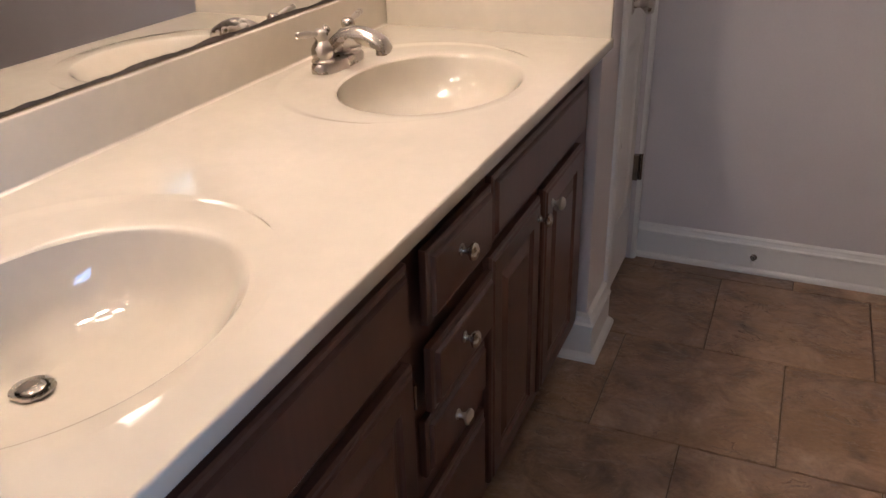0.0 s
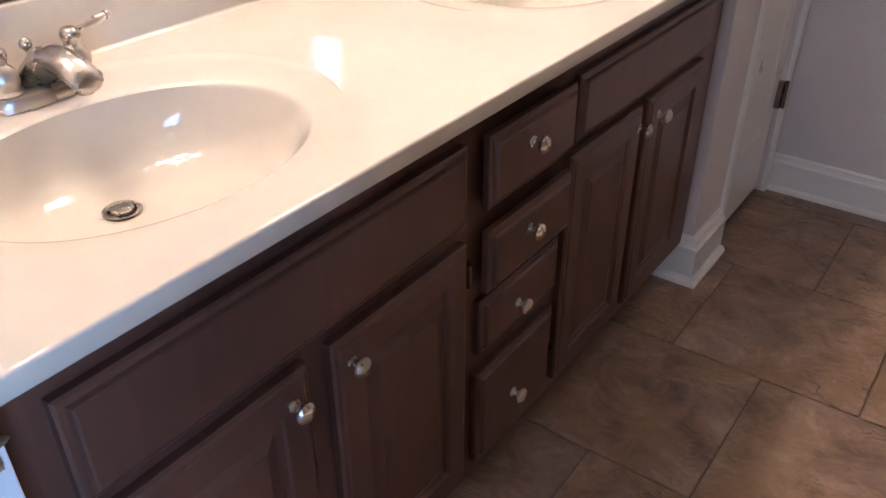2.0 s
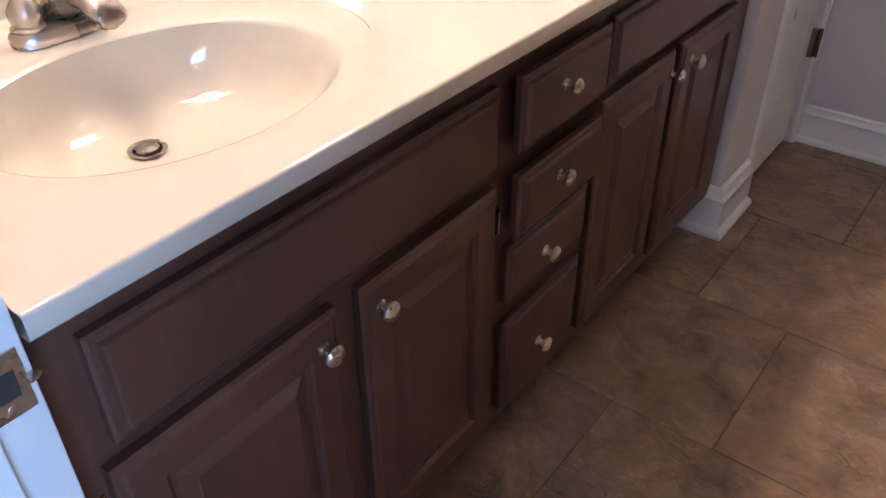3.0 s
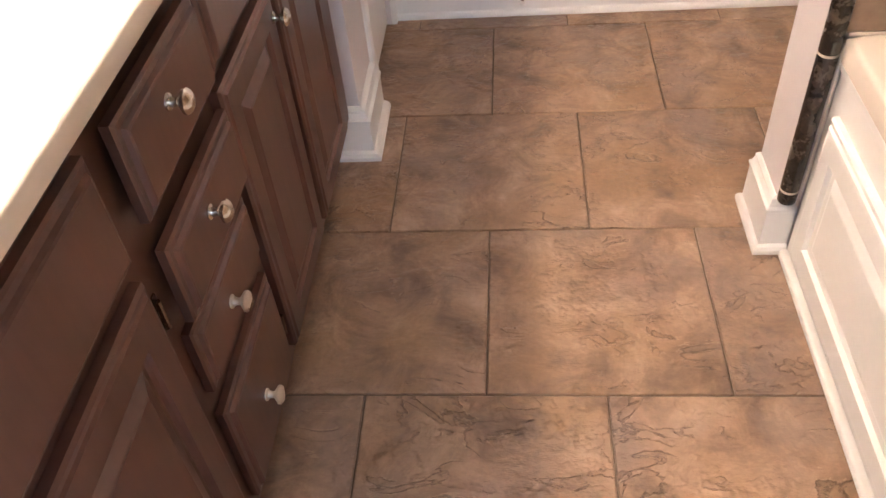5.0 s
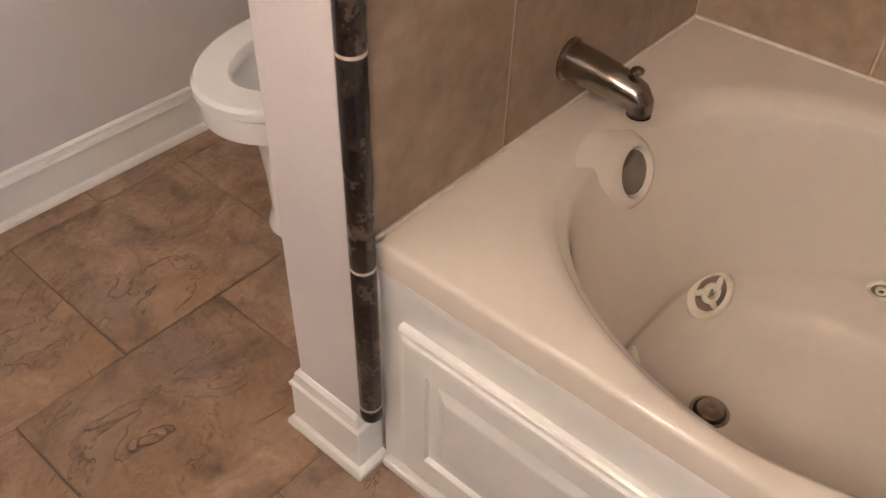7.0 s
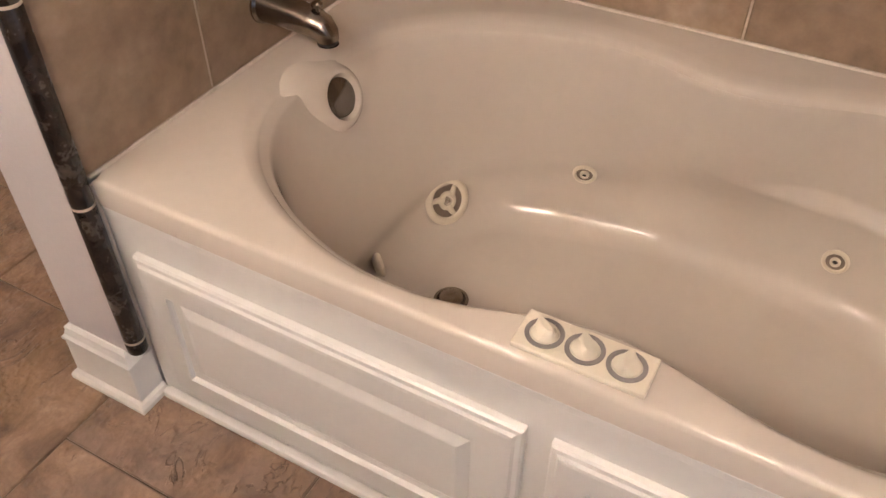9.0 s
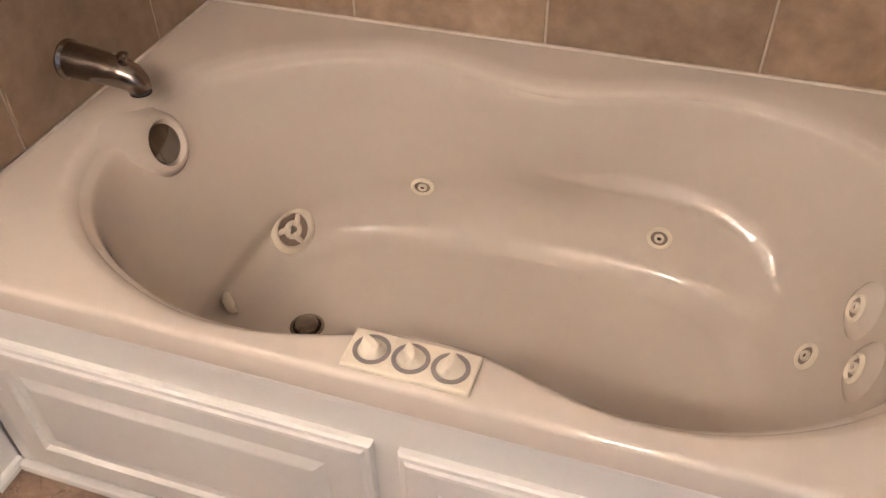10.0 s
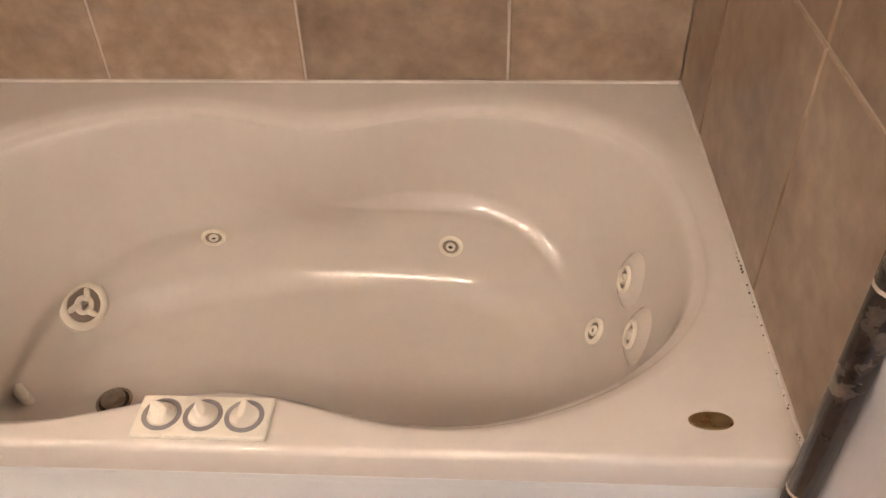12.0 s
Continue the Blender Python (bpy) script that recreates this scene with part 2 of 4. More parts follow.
PAINT = material("grey_wall_paint", (0.62, 0.58, 0.58), 0.55, spread=0.05, scale=3, fine=140, bump=0.25, bump_scale=320)
# darkened colour for the unseen bedroom, so that little light bounces back
BEDROOM_DARK = material("dark_low_bounce_paint", (0.30, 0.27, 0.25), 0.6, spread=0.05, bump=0.25, bump_scale=320)
CEILING_PAINT = material("ceiling_paint", (0.8, 0.79, 0.77), 0.8, spread=0.03, bump=0.4, bump_scale=150)
TRIM_WHITE = material("white_gloss_trim", (0.74, 0.73, 0.705), 0.30, spread=0.03, scale=3, fine=60, bump=0.08, bump_scale=120, gloss_spread=0.03)
MARBLE = material("cream_cultured_marble", (0.62, 0.565, 0.465), 0.05, spread=0.05, scale=5, fine=30, gloss_spread=0.02, coat=0.3)
ACRYLIC = material("almond_tub_acrylic", (0.63, 0.57, 0.50), 0.11, spread=0.03, scale=4, fine=40, gloss_spread=0.03, coat=0.25)
PLASTIC = material("ivory_plastic", (0.78, 0.72, 0.60), 0.3, spread=0.04)
CABINET = wood("dark_cherry_wood", (0.066, 0.0275, 0.0190), (0.122, 0.053, 0.036), 0.30)
NICKEL = material("brushed_nickel", (0.47, 0.43, 0.385), 0.28, metal=1.0, spread=0.08, scale=20, fine=200)
# the same nickel made lighter, brightness put into the colour of shaded knobs
KNOB_NICKEL = material("lightened_nickel_knob", (0.64, 0.59, 0.52), 0.25, metal=1.0, spread=0.08, scale=20, fine=200)
DARK_METAL = material("tarnished_chrome", (0.30, 0.26, 0.22), 0.2, metal=1.0, spread=0.2, scale=30, fine=200)
STEEL = material("tub_chrome", (0.24, 0.23, 0.215), 0.12, metal=1.0, spread=0.08)
BRASS = material("worn_brass_plate", (0.42, 0.33, 0.18), 0.3, metal=1.0, spread=0.15, scale=40)
DARK_HOLE = material("dark_recess", (0.03, 0.027, 0.024), 0.6)
JET_CUP = material("shaded_jet_cup", (0.23, 0.185, 0.145), 0.4)
GREY_RING = material("grey_printed_ring", (0.24, 0.22, 0.21), 0.5)
GROUT_FLOOR = material("brown_floor_grout", (0.13, 0.092, 0.062), 0.9, spread=0.2, bump=0.5)
GROUT_WALL = material("pale_wall_grout", (0.50, 0.42, 0.34), 0.85, spread=0.12, bump=0.4)
CAULK = material("white_caulk", (0.66, 0.60, 0.53), 0.5, spread=0.12, scale=25, bump=0.5)
MOULD = material("dark_caulk_stain", (0.07, 0.055, 0.04), 0.8, spread=0.3, scale=50)
PORCELAIN = material("white_porcelain", (0.82, 0.82, 0.82), 0.1, spread=0.02, coat=0.3)
RUBBER = material("white_rubber_tip", (0.7, 0.69, 0.66), 0.6)
CARPET = material("beige_carpet", (0.30, 0.25, 0.20), 0.95, spread=0.2, scale=20, fine=300, bump=0.8, bump_scale=400)
FLOOR_TILE = slate("brown_slate_tile")
WALL_TILE = stone("beige_marble_tile", [(0.3, (0.190, 0.130, 0.086)), (0.43, (0.262, 0.186, 0.126)), (0.57, (0.315, 0.230, 0.160)), (0.72, (0.385, 0.295, 0.215))], 5.0, 3.0, 0.32, 0.0006, 30.0, line_width=0.012, line_dark=0.93)
BLACK_MARBLE = stone("black_marble_trim", [(0.35, (0.008, 0.006, 0.005)), (0.55, (0.03, 0.022, 0.017)), (0.75, (0.12, 0.09, 0.065))], 22.0, 14.0, 0.25, 0.0008, 40.0)
MIRROR = material("mirror_silver", (0.86, 0.86, 0.85), 0.02, metal=1.0, spread=0.01, gloss_spread=0.0)
MIRROR_EDGE = material("desilvered_mirror_edge", (0.06, 0.05, 0.045), 0.5, spread=0.4, scale=40)
SHADE = glow("shade_fill_glow", (1.0, 0.80, 0.65), SHADE_GLOW)
DIFFUSER = glow("lit_frosted_diffuser", (1.0, 0.84, 0.70), FAN_GLOW)
BULB = glow("warm_globe_bulb", (1.0, 0.80, 0.65), LAMP)
GLASS = bpy.data.materials.new("window_glass")
GLASS.use_nodes = True
GLASS.node_tree.nodes["Principled BSDF"].inputs["Transmission Weight"].default_value = 1.0
GLASS.node_tree.nodes["Principled BSDF"].inputs["Roughness"].default_value = 0.0
GLASS.node_tree.nodes["Principled BSDF"].inputs["IOR"].default_value = 1.45
GRASS = material("lawn", (0.07, 0.10, 0.03), 0.9, spread=0.3)


# ---- mesh helpers ----
def thing(name, label, category, at=(0, 0, 0), group="", kind=""):
    e = new(name)
    e.location = at
    e.empty_display_size = 0.05
    return tagged(e, label, category, group, kind)


def part(name, bm, mat, parent=None, label="", smooth=False, at=None):
    bmesh.ops.recalc_face_normals(bm, faces=bm.faces)
    me = bpy.data.meshes.new(name)
    bm.to_mesh(me)
    bm.free()
    me.materials.append(mat)
    if smooth:
        for p in me.polygons:
            p.use_smooth = True
        me.set_sharp_from_angle(angle=radians(42))
    ob = new(name, me)
    if at is not None:
        ob.location = at
    if parent is not None:
        ob.parent = parent
    if label:
        tagged(ob, label)
    return ob


def structure(name, bm, mat, label, category, smooth=False):
    return tagged(part(name, bm, mat, None, label, smooth), label, category, kind="structure")


def box(bm, x0, x1, y0, y1, z0, z1, bevel=0.0, segs=2):
    vs = [bm.verts.new((x, y, z)) for x in (x0, x1) for y in (y0, y1) for z in (z0, z1)]
    fs = [bm.faces.new([vs[i] for i in q]) for q in ((0, 1, 3, 2), (4, 6, 7, 5), (0, 4, 5, 1), (2, 3, 7, 6), (0, 2, 6, 4), (1, 5, 7, 3))]
    if bevel:
        es = list({e for f in fs for e in f.edges})
        bmesh.ops.bevel(bm, geom=es, offset=bevel, segments=segs, profile=0.5, affect="EDGES", clamp_overlap=True)
    return bm


def boxes(*rows, bevel=0.0):
    bm = bmesh.new()
    for r in rows:
        box(bm, *r, bevel=bevel)
    return bm


def lathe(profile, m=Matrix(), n=24, bm=None):
    """Turn rows of (radius, height) about z."""
    bm = bm or bmesh.new()
    rings = []
    for r, z in profile:
        if r < 1e-6:
            rings.append([bm.verts.new(m @ Vector((0, 0, z)))])
        else:
            rings.append([bm.verts.new(m @ Vector((r * math.cos(2 * math.pi * i / n), r * math.sin(2 * math.pi * i / n), z))) for i in range(n)])
    for a, b in zip(rings, rings[1:]):
        for i in range(n):
            j = (i + 1) % n
            if len(a) == 1 and len(b) == 1:
                continue
            if len(a) == 1:
                bm.faces.new((a[0], b[i], b[j]))
            elif len(b) == 1:
                bm.faces.new((a[i], a[j], b[0]))
            else:
                bm.faces.new((a[i], a[j], b[j], b[i]))
    return bm


def tube(points, radii, n=14, bm=None, squash=1.0):
    """A round bar along points, with a radius at each."""
    bm = bm or bmesh.new()
    pts = [Vector(p) for p in points]
    rings = []
    for i, p in enumerate(pts):
        d = (pts[min(i + 1, len(pts) - 1)] - pts[max(i - 1, 0)]).normalized()
        q = d.to_track_quat("Z", "Y")
        rings.append([bm.verts.new(p + q @ Vector((radii[i] * math.cos(2 * math.pi * k / n), squash * radii[i] * math.sin(2 * math.pi * k / n), 0))) for k in range(n)])
    for a, b in zip(rings, rings[1:]):
        for k in range(n):
            bm.faces.new((a[k], a[(k + 1) % n], b[(k + 1) % n], b[k]))
    bm.faces.new(rings[0][::-1])
    bm.faces.new(rings[-1])
    return bm


def loft(rings, close_first=False, close_last=False, bm=None):
    """Faces between closed rings of equally many points."""
    bm = bm or bmesh.new()
    vr = [[bm.verts.new(p) for p in ring] for ring in rings]
    n = len(vr[0])
    for a, b in zip(vr, vr[1:]):
        for k in range(n):
            bm.faces.new((a[k], a[(k + 1) % n], b[(k + 1) % n], b[k]))
    if close_first:
        bm.faces.new(vr[0][::-1])
    if close_last:
        bm.faces.new(vr[-1])
    return bm


def stepped_panel(y0, y1, z0, z1, x, steps, bm=None):
    """A panel that faces +x, as nested rectangles of (inset, depth)."""
    return loft([[(x + d, y0 + i, z0 + i), (x + d, y1 - i, z0 + i), (x + d, y1 - i, z1 - i), (x + d, y0 + i, z1 - i)] for i, d in steps], True, True, bm)


def profile_run(profile, ends, bm=None):
    """A moulding: rows of (out, up) swept along a line of places (origin, out-direction) given as pairs."""
    bm = bm or bmesh.new()
    rings = [[bm.verts.new((o[0] + d[0] * u, o[1] + d[1] * u, z)) for u, z in profile] for o, d in ends]
    for a, b in zip(rings, rings[1:]):
        for k in range(len(profile)):
            j = (k + 1) % len(profile)
            bm.faces.new((a[k], a[j], b[j], b[k]))
    bm.faces.new(rings[0])
    bm.faces.new(rings[-1][::-1])
    return bm


BASEBOARD = [(0, 0), (0.026, 0), (0.026, 0.010), (0.022, 0.017), (0.015, 0.021), (0.014, 0.098), (0.017, 0.101), (0.017, 0.107), (0.012, 0.112), (0.009, 0.122), (0.009, 0.128), (0.003, 0.134), (0, 0.134)]

# ---- structure ----
H = 2.44
X_MIRROR, Y_ENTRY, Y_PIER, Y_FAR, X_BACK = -0.591, -1.425, 0.392, 1.093, 1.867
structure("floor_base", boxes((-0.65, 2.0, -1.75, 1.2, -0.06, -0.004)), GROUT_FLOOR, "brown grout bed under slate-look floor tiles", "floor")
structure("ceiling", boxes((-0.75, 2.1, -1.75, 1.3, H, H + 0.1)), CEILING_PAINT, "plain white painted ceiling of the bathroom", "ceiling")
structure("wall_mirror", boxes((-0.70, X_MIRROR, -1.55, 1.2, 0, H)), PAINT, "grey painted wall behind the vanity", "wall")
structure("wall_entry", boxes((X_MIRROR, 0.002, -1.55, Y_ENTRY, 0, H), (0.002, 0.74, -1.55, Y_ENTRY, 2.06, H)), PAINT, "grey painted wall beside the entry opening", "wall")
structure("wall_tub_near", boxes((0.74, 2.0, -1.66, -1.534, 0, H), (0.74, 0.80, -1.534, Y_ENTRY, 2.06, H)), PAINT, "grey painted wall at the tub's near end", "wall")
structure("wall_pier", boxes((X_MIRROR, 0.010, Y_PIER, 0.46, 0, H)), PAINT, "short grey painted wall at the vanity's end", "wall")
structure("wall_closet", boxes((-0.08, 0.010, 0.46, 0.655, 0, H), (-0.08, 0.010, 0.655, 1.046, 2.04, H), (-0.08, 0.010, 1.046, Y_FAR, 0, H)), PAINT, "grey painted wall around the closet door", "wall")
WX0, WX1, WZ0, WZ1 = 0.80, 1.09, 1.71, 2.03
structure("wall_far", boxes((-0.70, WX0, Y_FAR, 1.21, 0, H), (WX1, 2.0, Y_FAR, 1.21, 0, H), (WX0, WX1, Y_FAR, 1.21, 0, WZ0), (WX0, WX1, Y_FAR, 1.21, WZ1, H)), PAINT, "grey painted far wall behind the toilet", "wall")
structure("wall_partition", boxes((0.921, X_BACK + 0.02, 0.012, 0.157, 0, H)), PAINT, "narrow painted wall between tub and toilet", "wall")
structure("wall_back", boxes((X_BACK + 0.012, 2.0, -1.66, 1.21, 0, H)), PAINT, "grey painted wall behind tub and toilet", "wall")

# window over the toilet
win = thing("window_1", "small white bathroom window with clear glass panes", "window", ((WX0 + WX1) / 2, Y_FAR, WZ0), kind="structure")
wc = Vector(win.location)


def local(bm, c):
    bmesh.ops.translate(bm, verts=bm.verts, vec=-Vector(c))
    return bm


part("window_frame", local(boxes((WX0, WX0 + 0.02, 1.13, 1.17, WZ0, WZ1), (WX1 - 0.02, WX1, 1.13, 1.17, WZ0, WZ1), (WX0 + 0.02, WX1 - 0.02, 1.13, 1.17, WZ0, WZ0 + 0.02), (WX0 + 0.02, WX1 - 0.02, 1.13, 1.17, WZ1 - 0.02, WZ1)), wc), TRIM_WHITE, win)
part("window_sill", local(boxes((WX0 - 0.05, WX1 + 0.05, 1.055, 1.129, WZ0 - 0.025, WZ0 - 0.002), bevel=0.004), wc), TRIM_WHITE, win)
pane = part("pane", local(boxes((WX0 + 0.02, WX1 - 0.02, 1.148, 1.152, WZ0 + 0.02, WZ1 - 0.02)), wc), GLASS, win)
pane.visible_shadow = False

# baseboards and shoe moulding
def trim(name, bm, label, mat=TRIM_WHITE):
    return structure(name, bm, mat, label, "trim")


trim("baseboard_far", profile_run([(u, z * 0.97) for u, z in BASEBOARD], [((0.010, Y_FAR), (0, -1)), ((1.87, Y_FAR), (0, -1))]), "white moulded baseboard along the far wall")
trim("baseboard_pier", profile_run([(u * 1.6, z * 1.06) for u, z in BASEBOARD], [((-0.09, Y_PIER), (0, -1)), ((0.010, Y_PIER), (1, -1)), ((0.010, 0.594), (1, 0))]), "white moulded baseboard wrapping the vanity end wall")
trim("baseboard_partition", profile_run([(u, z * 1.12) for u, z in BASEBOARD], [((0.964, 0.0205), (0, -1)), ((0.921, 0.0205), (-1, -1)), ((0.921, 0.157), (-1, 1)), ((1.87, 0.157), (0, 1))]), "white moulded baseboard wrapping the partition end")
trim("baseboard_toilet", profile_run(BASEBOARD, [((1.878, 0.19), (-1, 0)), ((1.878, 1.06), (-1, 0))]), "white moulded baseboard behind the toilet")

# closet door, its casing and hinges
def casing_bm(y0, y1, z1):
    bm = bmesh.new()
    w = y1 - y0
    prof = [(0, 0), (0, 0.009), (0.15, 0.015), (0.55, 0.016), (0.85, 0.010), (1, 0.008), (1, 0)]
    a = [bm.verts.new((0.011 + d, y0 + w * u, 0.0)) for u, d in prof]
    b = [bm.verts.new((0.011 + d, y0 + w * u, z1)) for u, d in prof]
    for k in range(len(prof) - 1):
        bm.faces.new((a[k], a[k + 1], b[k + 1], b[k]))
    bm.faces.new(a)
    bm.faces.new(b[::-1])
    return bm


trim("trim_closet_near", casing_bm(0.596, 0.658, 2.1), "white moulded closet door casing")
trim("trim_closet_far", casing_bm(1.045, 1.078, 2.1), "white moulded closet door casing at the corner")
trim("trim_closet_head", boxes((0.011, 0.025, 0.658, 1.045, 2.04, 2.1), bevel=0.003), "white moulded closet door head casing")
closet = thing("door_1", "white panelled closet door, closed, with nickel knob", "door", (0.0, 0.66, 0.012), kind="structure")
cl = Vector(closet.location)


def six_panel(y0, y1, z0, z1, x, rails, parent, c):
    """A moulded slab with raised panels between its rails."""
    part("slab", local(boxes((x - 0.034, x - 0.008, y0, y1, z0, z1)), c), TRIM_WHITE, parent)
    s = 0.075
    part("stile", local(boxes((x - 0.008, x, y0, y0 + s, z0, z1)), c), TRIM_WHITE, parent)
    part("stile", local(boxes((x - 0.008, x, y1 - s, y1, z0, z1)), c), TRIM_WHITE, parent)
    for a, b in rails:
        part("rail", local(boxes((x - 0.008, x, y0 + s, y1 - s, a, b)), c), TRIM_WHITE, parent)
    for (a, b), (d, e) in zip(rails, rails[1:]):
        part("panel", local(stepped_panel(y0 + s, y1 - s, b, d, x - 0.008, [(0, 0), (0, 0.007), (0.01, 0.001), (0.02, 0.001), (0.036, 0.006)]), c), TRIM_WHITE, parent)


six_panel(0.660, 1.041, 0.012, 2.03, -0.004, [(0.012, 0.24), (0.82, 0.95), (1.55, 1.65), (1.92, 2.03)], closet, cl)
kn = part("door_knob", local(lathe([(0.0, 0.0), (0.031, 0.0), (0.031, 0.005), (0.014, 0.009), (0.011, 0.025), (0.016, 0.032), (0.026, 0.042), (0.029, 0.052), (0.024, 0.062), (0.0, 0.066)], pose(-0.004, 0.790, 0.935, 0, 90, 0)), cl), NICKEL, closet, "brushed nickel round door knob", True)
for hz in (0.352, 1.02, 1.8):
    hb = boxes((-0.003, 0.014, 1.026, 1.043, hz - 0.045, hz + 0.045))
    tube([(0.020, 1.044, hz - 0.046), (0.020, 1.044, hz + 0.046)], [0.006, 0.006], 10, hb)
    part("hinge", local(hb, cl), DARK_METAL, closet, "worn metal butt hinge")

# entry jamb with strike plate
trim("trim_entry_jamb", boxes((0.003, 0.020, -1.552, Y_ENTRY, 0, 2.04), (0.021, 0.031, -1.552, -1.472, 0, 2.04), bevel=0.002), "white painted entry door jamb and stop")
trim("trim_entry_right", boxes((0.723, 0.739, -1.662, -1.532, 0, 2.04), bevel=0.002), "white painted entry door jamb on the hinge side")
strike = thing("strike_plate", "satin nickel strike plate screwed to the white jamb", "strike plate", (0.020, -1.448, 0.862))
bm = boxes((0.0, 0.002, -0.020, 0.016, -0.032, -0.014), (0.0, 0.002, -0.020, 0.016, 0.014, 0.032), (0.0, 0.002, -0.020, -0.012, -0.014, 0.014), (0.0, 0.002, 0.008, 0.016, -0.014, 0.014))
part("plate", bm, NICKEL, strike)
part("lip", tube([(0.001, 0.014, 0), (0.001, 0.019, 0), (-0.001, 0.023, 0)], [0.012, 0.011, 0.009], 10, squash=0.2), NICKEL, strike)
part("latch_hole", boxes((-0.001, 0.0005, -0.012, 0.008, -0.014, 0.014)), DARK_HOLE, strike)
for z in (-0.023, 0.023):
    part("screw", lathe([(0, 0.0028), (0.004, 0.0024), (0.005, 0.0018)], pose(0, -0.003, z, 0, 90, 0), 12), NICKEL, strike)

# bedroom beyond the entry: unseen closing walls, dark to cut bounce, with daylight openings
structure("bedroom_floor", boxes((-2.2, 2.8, -5.0, -1.75, -0.06, -0.002)), CARPET, "unseen beige carpet closing the room beyond the entry", "floor")
structure("bedroom_ceiling", boxes((-2.2, 2.8, -5.0, -1.75, H, H + 0.1)), BEDROOM_DARK, "unseen ceiling beyond the entry, darkened to cut bounce", "ceiling")
structure("bedroom_wall_left", boxes((-2.3, -2.2, -5.0, -1.55, 0, H)), BEDROOM_DARK, "unseen side wall beyond the entry, darkened to cut bounce", "wall")
# the opening in this wall is made up to hold the fill lamp
structure("bedroom_wall_back", boxes((-2.3, -0.3, -5.1, -5.0, 0, H), (1.3, 2.8, -5.1, -5.0, 0, H), (-0.3, 1.3, -5.1, -5.0, 0, 0.85), (-0.3, 1.3, -5.1, -5.0, 2.15, H)), BEDROOM_DARK, "unseen dark wall far behind, opening added for the fill lamp", "wall")
structure("bedroom_wall_right", boxes((2.7, 2.8, -5.0, -3.7, 0, H), (2.7, 2.8, -2.1, -1.55, 0, H), (2.7, 2.8, -3.7, -2.1, 0, 0.8), (2.7, 2.8, -3.7, -2.1, 2.2, H)), BEDROOM_DARK, "unseen wall with a daylight opening, darkened to cut bounce", "wall")
structure("bedroom_wall_bath", boxes((-2.2, -0.70, -1.65, -1.55, 0, H), (2.0, 2.7, -1.66, -1.56, 0, H)), BEDROOM_DARK, "unseen wall on the bathroom side, darkened to cut bounce", "wall")

# ground and a tree outside
structure("ground", boxes((-60, 60, -60, 60, -0.7, -0.3)), GRASS, "lawn around the house", "ground")
m = bpy.data.materials.new("bright_foliage_view")
m.use_nodes = True
n, l = m.node_tree.nodes, m.node_tree.links
co, tex, ramp, em = n.new("ShaderNodeTexCoord"), n.new("ShaderNodeTexNoise"), n.new("ShaderNodeValToRGB"), n.new("ShaderNodeEmission")
tex.inputs["Scale"].default_value, tex.inputs["Detail"].default_value = 7.0, 5
e = ramp.color_ramp.elements
e[0].position, e[0].color, e[1].position, e[1].color = 0.46, (0.05, 0.11, 0.13, 1), 0.56, (0.55, 0.80, 1.0, 1)
em.inputs["Strength"].default_value = 5.0
l.new(co.outputs["Object"], tex.inputs["Vector"])
l.new(tex.outputs[0], ramp.inputs[0])
l.new(ramp.outputs[0], em.inputs["Color"])
l.new(em.outputs[0], n["Material Output"].inputs["Surface"])
structure("backdrop", boxes((-4, 6, 4.5, 4.55, -0.3, 7.0)), m, "bright sky through tree leaves outside the window", "backdrop")

# ---- vanity ----
vanity = thing("vanity_cabinet", "dark cherry wood double vanity cabinet with raised-panel doors", "cabinet", (-0.26, -0.52, 0))
vc = Vector(vanity.location)
FX = -0.018
part("face_frame", local(boxes((FX - 0.02, FX, -1.424, 0.381, 0.118, 0.895)), vc), CABINET, vanity)
part("side", local(boxes((-0.57, FX - 0.02, -1.424, -1.408, 0.118, 0.895)), vc), CABINET, vanity)
part("side", local(boxes((-0.57, FX - 0.02, 0.365, 0.381, 0.118, 0.895)), vc), CABINET, vanity)
part("bottom", local(boxes((-0.57, FX - 0.02, -1.408, 0.365, 0.118, 0.134)), vc), CABINET, vanity)
part("toe_kick", local(boxes((-0.56, -0.095, -1.422, 0.379, 0.0, 0.117)), vc), CABINET, vanity, "dark recessed toe kick")
DOOR = [(0, 0), (0, 0.013), (0.004, 0.017), (0.009, 0.018), (0.013, 0.021), (0.052, 0.021), (0.055, 0.0165), (0.060, 0.0135), (0.066, 0.0135), (0.084, 0.0195), (0.087, 0.021)]
SLAB = [(0, 0), (0, 0.011), (0.004, 0.0135), (0.011, 0.0145), (0.014, 0.0195), (0.017, 0.021)]


def knob(parent, x, y, z, c):
    k = part("knob", local(lathe([(0, 0), (0.010, 0), (0.010, 0.002), (0.0065, 0.004), (0.0052, 0.010), (0.006, 0.013), (0.0105, 0.016), (0.0148, 0.019), (0.0152, 0.0225), (0.0125, 0.0262), (0.008, 0.0285), (0, 0.0295)], pose(x, y, z, 0, 90, 0), 20), c), KNOB_NICKEL, parent, "brushed nickel mushroom knob", True)
    return k


